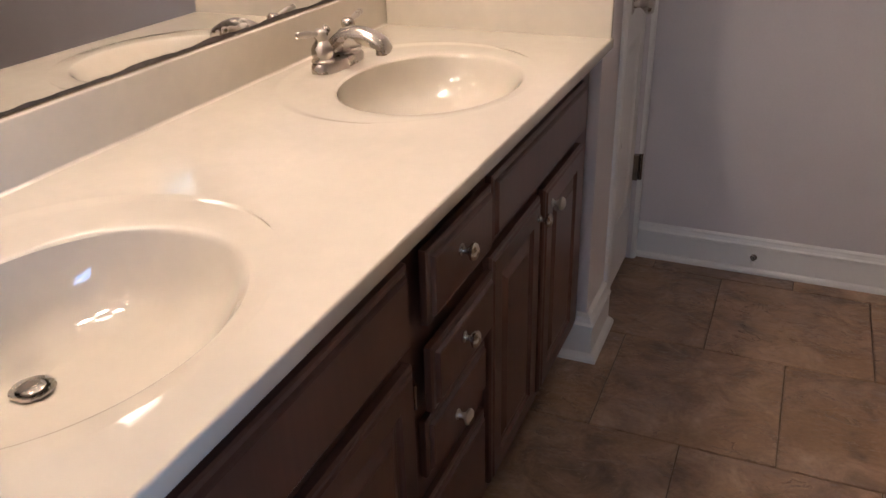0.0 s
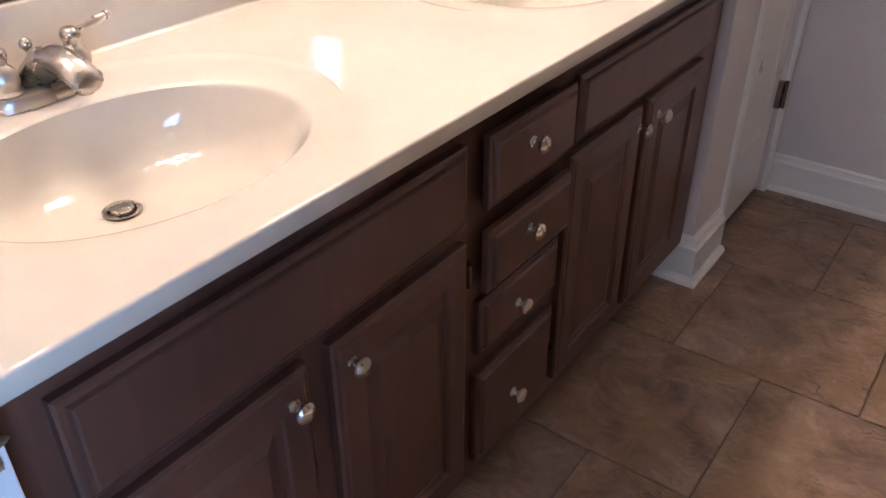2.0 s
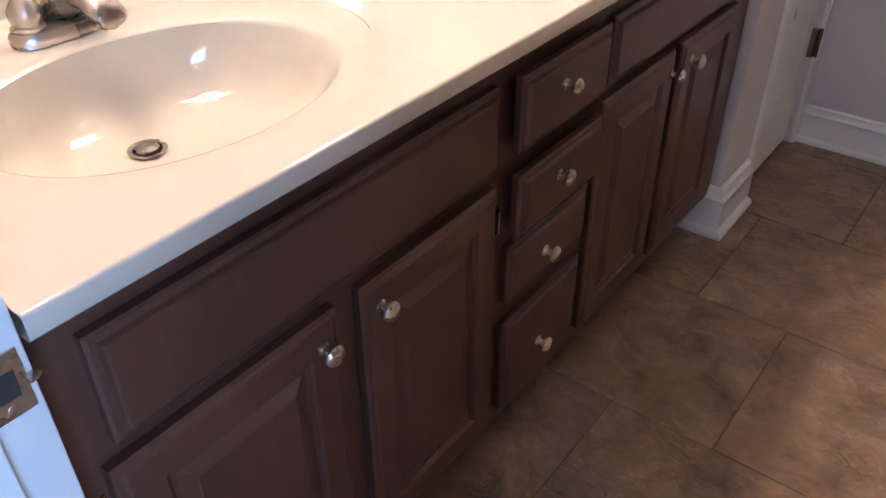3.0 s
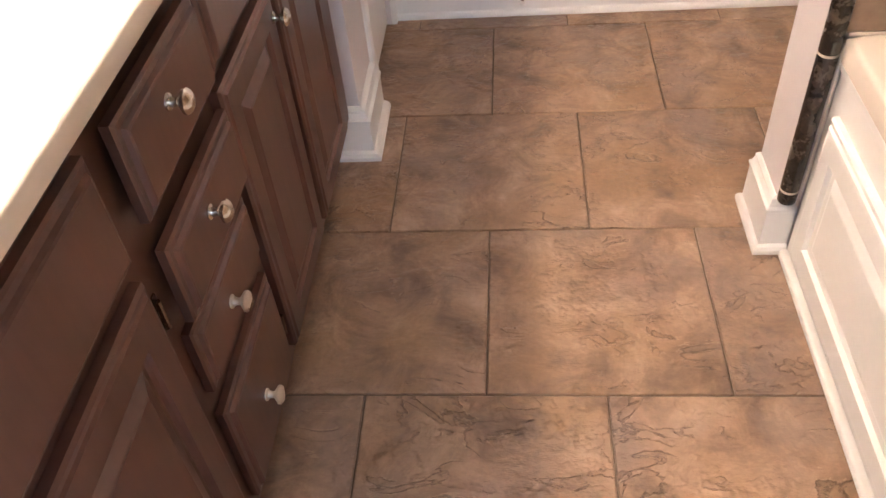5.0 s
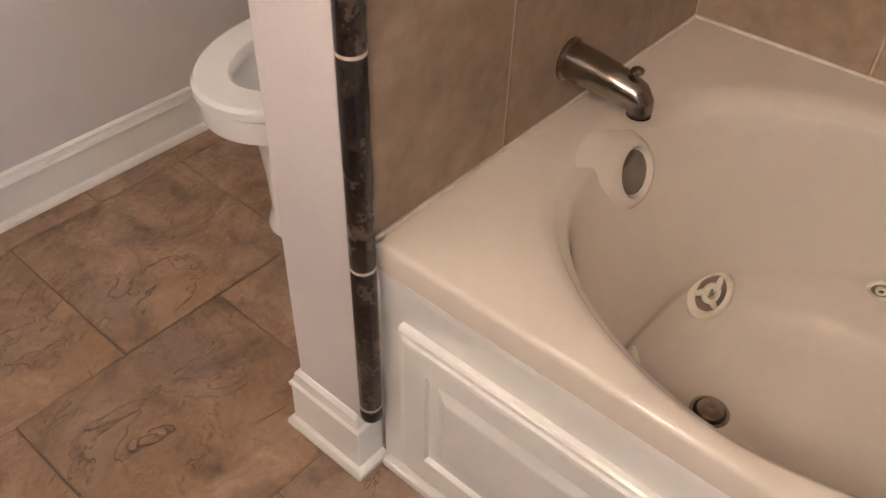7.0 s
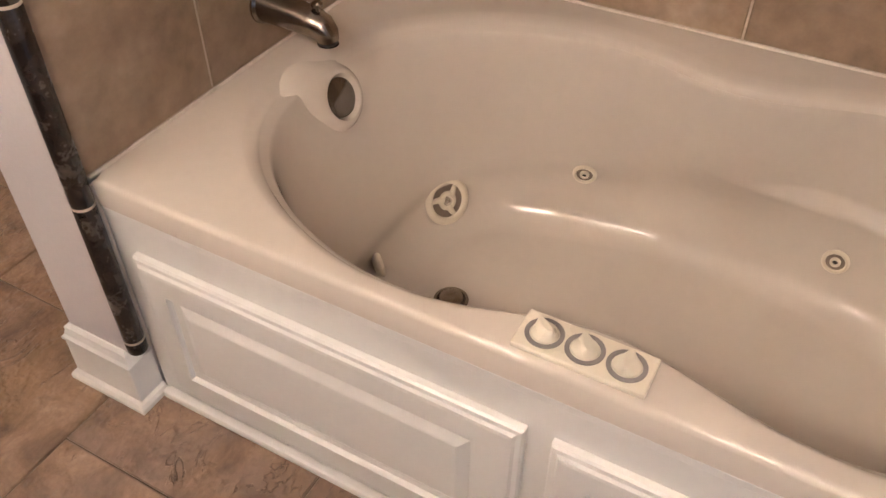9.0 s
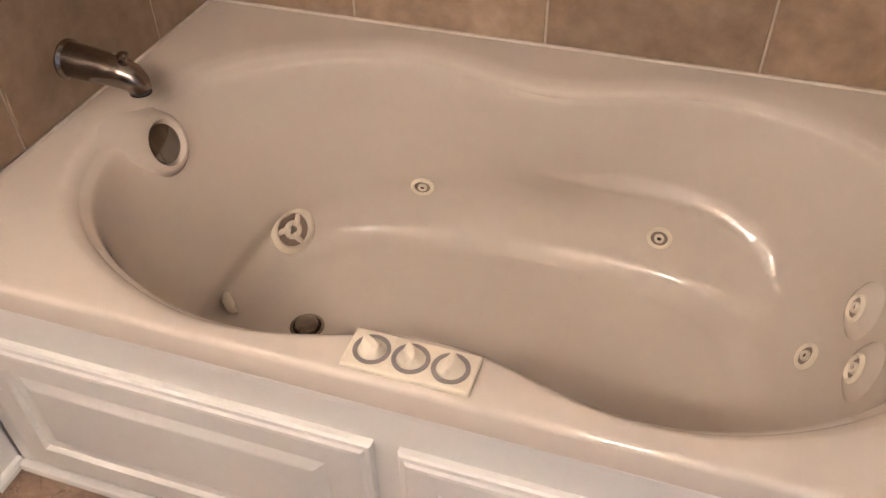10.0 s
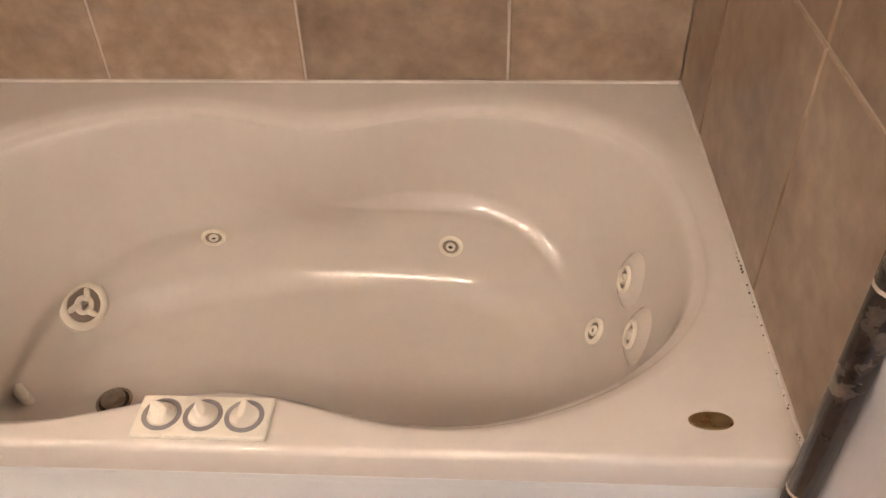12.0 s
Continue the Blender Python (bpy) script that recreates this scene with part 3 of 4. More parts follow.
for name, steps, y0, y1, z0, z1, ky, kz, out in (
        ("false_front", SLAB, -1.372, -0.708, 0.704, 0.843, None, None, 0.0),
        ("door", DOOR, -1.390, -1.066, 0.160, 0.680, -1.100, 0.637, 0.0),
        ("door", DOOR, -1.022, -0.712, 0.160, 0.678, -0.992, 0.635, 0.0),
        ("drawer", SLAB, -0.664, -0.392, 0.717, 0.843, -0.552, 0.795, 0.010),
        ("drawer", SLAB, -0.664, -0.392, 0.556, 0.676, -0.552, 0.634, 0.012),
        ("drawer", SLAB, -0.668, -0.400, 0.420, 0.536, -0.556, 0.474, 0.0),
        ("drawer", SLAB, -0.672, -0.404, 0.160, 0.374, -0.556, 0.259, 0.0),
        ("false_front", SLAB, -0.362, 0.290, 0.714, 0.843, None, None, 0.0),
        ("door", DOOR, -0.378, -0.074, 0.160, 0.692, -0.096, 0.648, 0.0),
        ("door", DOOR, -0.042, 0.272, 0.160, 0.692, 0.006, 0.645, 0.0)):
    p = part(name, local(stepped_panel(y0, y1, z0, z1, FX + 0.001 + out, steps), vc), CABINET, vanity)
    if ky is not None:
        knob(p, FX + 0.022 + out, ky, kz, vc)

for y, z in ((-0.690, 0.60), (-1.404, 0.615), (-1.404, 0.225), (-0.384, 0.225), (0.288, 0.625), (0.288, 0.225)):
    hb = tube([(FX + 0.006, y, z - 0.022), (FX + 0.006, y, z + 0.022)], [0.0045, 0.0045], 8)
    box(hb, FX + 0.0005, FX + 0.003, y - 0.008, y + 0.008, z - 0.028, z + 0.028)
    part("hinge", local(hb, vc), DARK_METAL, vanity, "small dark cabinet hinge")

# countertop with two moulded bowls
ZT, CX0, CX1, CY0, CY1 = 0.926, -0.590, 0.035, -1.424, 0.391
top = thing("countertop", "cream cultured marble countertop with two integral oval bowls", "countertop", (-0.27, -0.52, 0.88))
tc = Vector(top.location)
SINKS = [(-0.238, -1.082), (-0.238, -0.085)]


def smooth01(v):
    v = max(0.0, min(1.0, v))
    return v * v * (3 - 2 * v)


def oval(cx, cy, a, b, z, angles, power=2.15):
    out = []
    for t in angles:
        c, s = math.cos(t), math.sin(t)
        r = (abs(c / a) ** power + abs(s / b) ** power) ** (-1 / power)
        out.append((cx + r * c, cy + r * s, z))
    return out


def rect_ring(cx, cy, x0, x1, y0, y1, z, angles):
    out = []
    for t in angles:
        c, s = math.cos(t), math.sin(t)
        k = min(((x1 if c > 0 else x0) - cx) / c if abs(c) > 1e-9 else 1e9, ((y1 if s > 0 else y0) - cy) / s if abs(s) > 1e-9 else 1e9)
        out.append((cx + k * c, cy + k * s, z))
    return out


def ring_angles(cx, cy, x0, x1, y0, y1, n):
    corner = [math.atan2(y - cy, x - cx) % (2 * math.pi) for x in (x0, x1) for y in (y0, y1)]
    base = [2 * math.pi * i / n for i in range(n)]
    for c in corner:
        base[min(range(n), key=lambda i: abs(base[i] - c))] = c
    return sorted(base)


bm = bmesh.new()
YM = -0.60
for (sx, sy), y0, y1 in ((SINKS[0], CY0, YM), (SINKS[1], YM, CY1)):
    ang = ring_angles(sx, sy, CX0, CX1 - 0.004, y0, y1, 128)
    ex = sx - 0.050
    rings = [rect_ring(sx, sy, CX0, CX1 - 0.004, y0, y1, ZT, ang)]
    # faint raised step, a nearly level band, a crisp lip, then the steep bowl
    for k, (a, b, z) in enumerate([(0.262, 0.320, 0.0), (0.257, 0.314, 0.0), (0.253, 0.309, -0.0022), (0.248, 0.303, -0.0026), (0.236, 0.290, -0.0028), (0.210, 0.262, -0.0034), (0.188, 0.239, -0.0046), (0.1835, 0.234, -0.0058),
                                   (0.1808, 0.2308, -0.0085), (0.1785, 0.228, -0.014), (0.174, 0.222, -0.028), (0.164, 0.209, -0.055), (0.150, 0.190, -0.080), (0.126, 0.160, -0.101), (0.092, 0.115, -0.114), (0.055, 0.066, -0.119), (0.030, 0.031, -0.122), (0.021, 0.021, -0.125)]):
        f = smooth01(k / 6)
        shift = -0.078 * max(0, (k - 8) / 9) ** 1.5
        cut = min(1.0, (y1 - sy - 0.004) / b, (sy - y0 - 0.004) / b)
        rings.append(oval((1 - f) * ex + f * sx + shift, sy, a, b * cut, ZT + z, ang, 2.05))
    loft(rings, bm=bm, close_last=False)
bmesh.ops.remove_doubles(bm, verts=bm.verts, dist=0.0004)
# rolled front edge
prof = [(CX1 - 0.004, ZT), (CX1 - 0.002, ZT - 0.0005), (CX1 - 0.0005, ZT - 0.002), (CX1, ZT - 0.004), (CX1, ZT - 0.024), (CX1 - 0.002, ZT - 0.027), (CX1 - 0.005, ZT - 0.028), (CX1 - 0.06, ZT - 0.028)]
rows = [[bm.verts.new((x, y, z)) for x, z in prof] for y in (CY0, CY1)]
for k in range(len(prof) - 1):
    bm.faces.new((rows[0][k], rows[1][k], rows[1][k + 1], rows[0][k + 1]))
slab = part("slab", local(bm, tc), MARBLE, top, smooth=True)
part("backsplash", local(boxes((CX0, CX0 + 0.016, CY0, CY1, ZT - 0.006, ZT + 0.102), bevel=0.003), tc), MARBLE, top)
cove = [(CX0 + 0.0155 + 0.007 * (1 - math.sin(radians(a))), ZT + 0.0003 + 0.007 * (1 - math.cos(radians(a)))) for a in range(0, 91, 15)]
bm = bmesh.new()
rows = [[bm.verts.new((x, y, z)) for x, z in cove] for y in (CY0 + 0.001, CY1 - 0.016)]
for k in range(len(cove) - 1):
    bm.faces.new((rows[0][k], rows[1][k], rows[1][k + 1], rows[0][k + 1]))
part("cove", local(bm, tc), MARBLE, top, "smooth cove between countertop and backsplash", True)
part("side_splash", local(boxes((CX0 + 0.018, CX1 - 0.004, CY1 - 0.016, CY1, ZT - 0.006, ZT + 0.102), bevel=0.003), tc), MARBLE, top)
for sx, sy in SINKS:
    d = part("drain", local(lathe([(0.0235, 0.000), (0.027, 0.003), (0.0255, 0.0045), (0.020, 0.003), (0.0185, -0.002), (0.0185, -0.008)], Matrix.Translation((sx - 0.078, sy, ZT - 0.1235)), 28), tc), NICKEL, top, "brushed nickel drain with pop-up stopper", True)
    part("stopper", local(lathe([(0.0, 0.0065), (0.010, 0.006), (0.0155, 0.004), (0.016, 0.001), (0.006, -0.004), (0.0, -0.006)], Matrix.Translation((sx - 0.078, sy, ZT - 0.1215)), 24), tc), NICKEL, d, "", True)
    part("drain_well", local(lathe([(0.0215, 0.0), (0.0215, -0.012), (0, -0.012)], Matrix.Translation((sx - 0.078, sy, ZT - 0.124)), 20), tc), NICKEL, d)


def faucet(at):
    """A four-inch centerset tap: low spout, two bell-shaped posts with lever handles, a lift rod."""
    f = thing("faucet", "brushed nickel centerset faucet with two lever handles", "faucet", at, "bathroom faucets")
    ang = [2 * math.pi * i / 40 for i in range(40)]
    base = loft([oval(0, 0, 0.027, 0.078, 0.0, ang, 3), oval(0, 0, 0.027, 0.078, 0.012, ang, 3), oval(0, 0, 0.024, 0.075, 0.017, ang, 3), oval(0, 0, 0.018, 0.068, 0.0185, ang, 3)], True, True)
    part("base", base, NICKEL, f, smooth=True)
    sp = bmesh.new()
    rows = [(-0.022, 0.018, 0.030, 0.014), (-0.008, 0.031, 0.029, 0.023), (0.012, 0.046, 0.026, 0.024), (0.034, 0.055, 0.0225, 0.021), (0.058, 0.058, 0.021, 0.018), (0.082, 0.053, 0.0215, 0.016), (0.100, 0.045, 0.0215, 0.014), (0.108, 0.038, 0.017, 0.009)]
    loft([[(x, w * math.cos(t), z + h * math.sin(t)) for t in ang] for x, z, w, h in rows], True, True, sp)
    part("spout", sp, NICKEL, f, smooth=True)
    part("aerator", lathe([(0.0, 0), (0.0105, 0), (0.0105, 0.014), (0, 0.014)], Matrix.Translation((0.094, 0, 0.026)), 18), DARK_METAL, f)
    for s in (-1, 1):
        m = Matrix.Translation((-0.002, s * 0.051, 0.017))
        post = part("post", lathe([(0.021, 0), (0.022, 0.004), (0.018, 0.008), (0.0205, 0.016), (0.0205, 0.024), (0.0155, 0.034), (0.0105, 0.040), (0.0115, 0.044), (0.0135, 0.050), (0.0125, 0.057), (0.008, 0.061), (0.0, 0.062)], m), NICKEL, f, smooth=True)
        d = Vector((-0.10, s, 0.14)).normalized()
        o = Vector((-0.002, s * 0.051, 0.070))
        part("lever", tube([o + d * k for k in (0.006, 0.018, 0.030, 0.044, 0.054, 0.060, 0.0605, 0.066, 0.070)], [0.0035, 0.0038, 0.0052, 0.0068, 0.0055, 0.004, 0.0062, 0.0062, 0.003], 12), NICKEL, post, smooth=True)
    rod = tube([(-0.022, 0, 0.016), (-0.022, 0, 0.058)], [0.0026, 0.0026], 8)
    lathe([(0.0026, 0), (0.004, 0.003), (0.0085, 0.008), (0.009, 0.013), (0.006, 0.018), (0, 0.020)], Matrix.Translation((-0.022, 0, 0.054)), 14, rod)
    part("lift_rod", rod, NICKEL, f, smooth=True)
    return f


fa = faucet((-0.476, -1.058, ZT - 0.002))
fa.scale = (1.06, 1.06, 1.06)
copy_thing(fa, Matrix.Translation((-0.484, -0.040, ZT - 0.002)) @ Matrix.Scale(1.1, 4))

# mirror with a blackened lower edge
mirror = thing("mirror", "wide frameless wall mirror with blackened lower edge", "mirror", (X_MIRROR, -0.52, 1.0285))
mc = Vector(mirror.location)
part("glass", local(boxes((X_MIRROR + 0.001, X_MIRROR + 0.006, -1.40, 0.355, 1.033, 2.05)), mc), MIRROR, mirror)
bm = bmesh.new()
rng = random.Random(9)
N = 130
lo = [bm.verts.new((X_MIRROR + 0.0072, -1.40 + 1.755 * i / N, 1.029)) for i in range(N + 1)]
hi = [bm.verts.new((X_MIRROR + 0.0072, -1.40 + 1.755 * i / N, 1.0345 + 0.006 * abs(noise.noise((i * 0.17, 1.5, 0))) + rng.uniform(0, 0.0012))) for i in range(N + 1)]
for i in range(N):
    bm.faces.new((lo[i], lo[i + 1], hi[i + 1], hi[i]))
part("corroded_edge", local(bm, mc), MIRROR_EDGE, mirror, "black corroded silvering along the mirror's foot")
part("channel", local(boxes((X_MIRROR + 0.0005, X_MIRROR + 0.009, -1.40, 0.355, 1.0285, 1.031)), mc), DARK_METAL, mirror)

# a two-lamp light above the mirror over each bowl
def vanity_light(at):
    bar = thing("vanity_light", "nickel vanity light with two bulbs under added glowing bell shades", "wall lamp", at, "vanity lights")
    part("backplate", boxes((0.001, 0.035, -0.17, 0.17, -0.03, 0.110), bevel=0.006), NICKEL, bar)
    for y in (-0.085, 0.085):
        part("socket", lathe([(0.03, 0.0), (0.03, 0.02), (0.02, 0.03), (0.0, 0.03)], pose(0.035, y, 0.075, 0, 90, 0), 20), NICKEL, bar)
        part("arm", tube([(0.06, y, 0.075), (0.09, y, 0.082), (0.112, y, 0.080), (0.112, y, 0.066)], [0.012, 0.012, 0.014, 0.03], 12), NICKEL, bar, smooth=True)
        part("bulb", lathe([(0.0, -0.052), (0.023, -0.047), (0.042, -0.031), (0.052, 0.0), (0.042, 0.031), (0.023, 0.047), (0.0, 0.052)], Matrix.Translation((0.112, y, -0.012)), 20), BULB, bar, "lit warm globe bulb", True)
        # unseen shade, added to hold back the bulb's upward light
        part("shade", lathe([(0.030, 0.070), (0.036, 0.072), (0.050, 0.055), (0.062, 0.018), (0.068, -0.006), (0.066, -0.007), (0.059, 0.017), (0.047, 0.052), (0.034, 0.067)], Matrix.Translation((0.112, y, 0.0)), 28), SHADE, bar, "added white bell shade, blocks upward light and glows as fill", True)
    return bar


lamp_bar = vanity_light((X_MIRROR, -1.10, 2.12))
copy_thing(lamp_bar, Matrix.Translation((X_MIRROR, -0.12, 2.12)))

# square fan light in the ceiling
fan = thing("ceiling_fan_light", "square white ceiling fan with a lit diffuser", "ceiling light", (0.55, 0.25, H))
part("grille", loft([[(x * k, y * k, z) for x, y in ((-1, -1), (1, -1), (1, 1), (-1, 1))] for k, z in ((0.165, -0.001), (0.165, -0.008), (0.150, -0.022), (0.089, -0.024), (0.086, -0.016))], True, False), TRIM_WHITE, fan)
for k in range(3):
    for side in (-1, 1):
        part("vent_slot", boxes((-0.10, 0.10, side * (0.134 + 0.005 * k) - 0.0012, side * (0.134 + 0.005 * k) + 0.0012, -0.0242, -0.0225)), DARK_HOLE, fan)
part("diffuser", boxes((-0.085, 0.085, -0.085, 0.085, -0.020, -0.012), bevel=0.003), DIFFUSER, fan, "lit frosted plastic diffuser")

# ---- tub ----
TX0, TX1, TY0, TY1, TZ = 0.958, X_BACK, -1.524, 0.0, 0.522
tub = thing("whirlpool_tub", "almond acrylic whirlpool tub with white panelled apron", "bathtub", (1.35, -0.76, 0))
uc = Vector(tub.location)
BX, BY = 1.390, -0.790


def rim(t, grow=0.0):
    """The basin's waisted outline: a superellipse with its own roundness in each quarter."""
    c, s = math.cos(t), math.sin(t)
    a = 0.419 + grow if c > 0 else 0.425 + 0.35 * grow
    b = (0.692 if s > 0 else 0.685) + grow
    k = (2.30 if s > 0 else 2.97) if c > 0 else (2.42 if s > 0 else 2.33)
    r = (abs(c / a) ** k + abs(s / b) ** k) ** (-1 / k)
    y = r * s
    waist = math.exp(-((y + 0.014) / 0.213) ** 2)
    x = r * c - (0.095 if c > 0 else -0.091) * waist * min(1, abs(c) * 1.2)
    return x, y


def basin(t, depth):
    """A point of the basin wall at an angle and a depth below the rim."""
    x, y = rim(t)
    f = depth / 0.44
    inward = 0.010 * smooth01(depth / 0.03) + 0.018 * f + 0.055 * max(0.0, (f - 0.60) / 0.40) ** 1.5 + 0.042 * (1 - math.sqrt(1 - min(1.0, max(0.0, (depth - 0.398) / 0.042)) ** 2))
    near = max(0.0, -y / 0.685)
    far = max(0.0, y / 0.692)
    x2 = x * (1 - inward / 0.40)
    if x > 0:
        # the waist dies out towards the floor
        x2 += 0.090 * math.exp(-((y + 0.014) / 0.213) ** 2) * smooth01((f - 0.3) / 0.6)
    # the foot end leans in as far as a crease; below that the well is cut back
    fold = 0.262 + 0.045 * smooth01((y - 0.15) / 0.45)
    lean = smooth01((y - 0.02) / 0.30)
    q = depth / fold
    slope = q if q < 0.85 else 1.0 if q > 1.15 else q - (q - 0.85) ** 2 / 0.6
    back = smooth01((depth - fold) / 0.065)
    y2 = y * (1 - (inward + 0.110 * near ** 2 * f + 0.115 * far ** 4 * slope - 0.022 * far ** 2 * back) / 0.67)
    if x > 0:
        x2 -= lean * (0.030 * slope - 0.022 * back) * min(1.0, x / 0.15)
    # armrest ledge on the back wall
    if x > 0.1 and y < 0.05:
        u = max(0.0, -y - 0.035)
        ridge = 0.198 + 0.14 * u + 0.9 * max(0.0, u - 0.3) ** 2
        along = smooth01((-y + 0.02) / 0.24) * smooth01((0.66 + y) / 0.14)
        width = 0.004 + 0.024 * smooth01(u / 0.16)
        # a low bead along the ledge's lip
        x2 -= 0.004 * along * math.exp(-((depth - ridge - 0.006) / 0.009) ** 2)
        x2 -= 0.018 * along * max(0.0, min(1.0, (depth - ridge + width) / width)) * smooth01((0.43 - depth) / 0.16)
    return x2, y2


ang = ring_angles(BX, BY, TX0, TX1, TY0, TY1, 320)
rings = [rect_ring(BX, BY, TX0, TX1, TY0, TY1, TZ - 0.048, ang), rect_ring(BX, BY, TX0, TX1, TY0, TY1, TZ - 0.010, ang),
         rect_ring(BX, BY, TX0 + 0.0025, TX1, TY0, TY1, TZ - 0.004, ang), rect_ring(BX, BY, TX0 + 0.006, TX1, TY0, TY1, TZ - 0.001, ang), rect_ring(BX, BY, TX0 + 0.011, TX1, TY0, TY1, TZ, ang)]
for g, dz in ((0.052, 0.0), (0.036, 0.0), (0.032, -0.0006), (0.024, -0.0022), (0.016, -0.0045), (0.0095, -0.0072), (0.0045, -0.0105), (0.0012, -0.0145)):
    rings.append([(BX + rim(t, g)[0], BY + rim(t, g)[1], TZ + dz) for t in ang])
depths = [0.018, 0.023, 0.03, 0.05, 0.075] + [0.10 + 0.0065 * i for i in range(49)] + [0.417, 0.422, 0.4265, 0.430, 0.433, 0.4355, 0.4375, 0.439, 0.4397, 0.44]
for d in depths:
    rings.append([(BX + basin(t, d)[0], BY + basin(t, d)[1], TZ - d) for t in ang])
last = rings[-1]
for k in (0.8, 0.5, 0.2):
    rings.append([(BX + (p[0] - BX) * k, BY + (p[1] - BY) * k, TZ - 0.44 - 0.004 * (1 - k)) for p in last])
shell = part("shell", local(loft(rings, False, True), uc), ACRYLIC, tub, smooth=True)

# apron: board, two removable raised panels, shoe
part("apron", local(boxes((0.9665, 0.985, TY0, 0.0, 0.0, TZ - 0.050)), uc), TRIM_WHITE, tub, "white painted apron board")
part("apron_lip", local(boxes((0.9605, 0.966, TY0, 0.0, TZ - 0.066, TZ - 0.051), bevel=0.002), uc), TRIM_WHITE, tub)
part("shoe_moulding", local(boxes((0.946, 0.966, TY0, -0.008, 0.0, 0.022), bevel=0.006), uc), TRIM_WHITE, tub)
APRON = [(0, 0), (0, 0.010), (0.003, 0.014), (0.010, 0.015), (0.014, 0.019), (0.020, 0.020), (0.060, 0.020), (0.062, 0.010), (0.078, 0.010), (0.094, 0.017), (0.098, 0.018)]


def access_panel(y0, y1, z0, z1):
    steps = APRON
    rr = [[(0.9663 - d, y0 + i, z0 + i), (0.9663 - d, y1 - i, z0 + i), (0.9663 - d, y1 - i, z1 - i), (0.9663 - d, y0 + i, z1 - i)] for i, d in steps]
    return part("access_panel", local(loft(rr, True, True), uc), TRIM_WHITE, tub, "white raised access panel")


access_panel(-0.739, -0.047, 0.054, 0.387)
access_panel(-1.440, -0.777, 0.054, 0.387)


def jet(name, place, aim, radius, label, big=False):
    m = look(place, Vector(place) - Vector(aim)) @ Matrix.Identity(4)
    r = radius
    j = part(name, local(lathe([(r * 1.28, -0.004), (r * 1.25, 0.004), (r * 1.12, 0.008), (r * 0.98, 0.0085), (r * 0.88, 0.006), (r * 0.84, 0.002)], m, 32), uc), PLASTIC, tub, label, True)
    part("cup", local(lathe([(r * 0.9, 0.0035), (r * 0.6, 0.0025), (0, 0.0025)], m, 24), uc), JET_CUP, j)
    part("nozzle", local(lathe([(r * 0.50, 0.001), (r * 0.48, 0.007), (r * 0.40, 0.009), (r * 0.26, 0.008), (r * 0.24, 0.0025), (0, 0.0025)], m, 20), uc), PLASTIC, j, "", True)
    if not big:
        part("hole", local(lathe([(r * 0.25, 0.0045), (r * 0.1, 0.0046), (0, 0.0046)], m, 14), uc), DARK_HOLE, j)
    if big:
        for k in range(3):
            a = 2 * math.pi * k / 3 + 0.4
            part("vane", local(tube([(r * q * math.cos(a + 0.5 * q), r * q * math.sin(a + 0.5 * q), 0.006 - 0.004 * q) for q in (0.2, 0.45, 0.68, 0.84)], [r * 0.16, r * 0.17, r * 0.15, r * 0.10], 10, squash=0.7), (0, 0, 0)), PLASTIC, j).data.transform(Matrix.Translation(-uc) @ m)
        part("boss", local(lathe([(r * 1.62, -0.012), (r * 1.55, -0.004), (r * 1.36, 0.0015), (r * 1.2, 0.003)], m, 36), uc), ACRYLIC, j, "moulded almond boss round the jet", True)
    return j


def wall_point(t, depth):
    x, y = basin(t, depth)
    p = Vector((BX + x, BY + y, TZ - depth))
    e = 0.01
    u = Vector((*basin(t + e, depth), TZ - depth)) - Vector((*basin(t - e, depth), TZ - depth))
    v = Vector((*basin(t, depth + e), TZ - depth - e)) - Vector((*basin(t, depth - e), TZ - depth + e))
    n = u.cross(v).normalized()
    if n.dot(Vector((-x, -y, 0.05))) < 0:
        n = -n
    return p, n


def wall_near(x, y, depth):
    """The wall's point and normal at a depth, nearest to a place of the plan."""
    best = min((radians(a * 0.25) for a in range(-720, 720)), key=lambda a: math.hypot(BX + basin(a, depth)[0] - x, BY + basin(a, depth)[1] - y))
    return wall_point(best, depth)


p, n = wall_near(1.583, -0.277, 0.376)
p = p + n * 0.007
jet("suction_jet", p, n, 0.044, "round ivory jet with ribbed rotor", True)
p, n = wall_near(1.744, -0.533, 0.314)
jet("side_jet", p, n, 0.021, "small round ivory jet")
p, n = wall_near(1.744, -1.060, 0.336)
jet("side_jet", p, n, 0.021, "small round ivory jet")
for (px, py), d in (((1.490, -1.420), 0.194), ((1.362, -1.418), 0.209), ((1.489, -1.360), 0.330)):
    p, n = wall_near(px, py, d)
    if d < 0.3:
        part("jet_hood", local(lathe([(0.062, -0.006), (0.052, 0.002), (0.040, 0.011), (0.030, 0.014), (0.018, 0.013)], look(p, p - n), 28), uc), ACRYLIC, tub, "moulded almond hood round a jet", True)
        p = p + n * 0.011
    jet("back_jet", p, n, 0.021, "small round ivory jet in the backrest")
p, n = wall_near(1.419, -0.125, 0.067)
m = look(p, p - n)
toward = m.to_3x3().inverted() @ Vector((-0.75, 0.0, 0.6))
flare = math.atan2(toward.y, toward.x)
hood = []
for r, z, k in ((0.070, -0.008, 0.95), (0.063, 0.001, 0.80), (0.056, 0.010, 0.50), (0.049, 0.016, 0.15), (0.044, 0.016, 0.0), (0.041, 0.010, 0.0), (0.038, 0.002, 0.0)):
    ring = []
    for i in range(48):
        a = 2 * math.pi * i / 48
        g = r * (1 + k * max(0.0, math.cos(a - flare)) ** 5)
        ring.append(m @ Vector((g * math.cos(a), g * math.sin(a), z)))
    hood.append(ring)
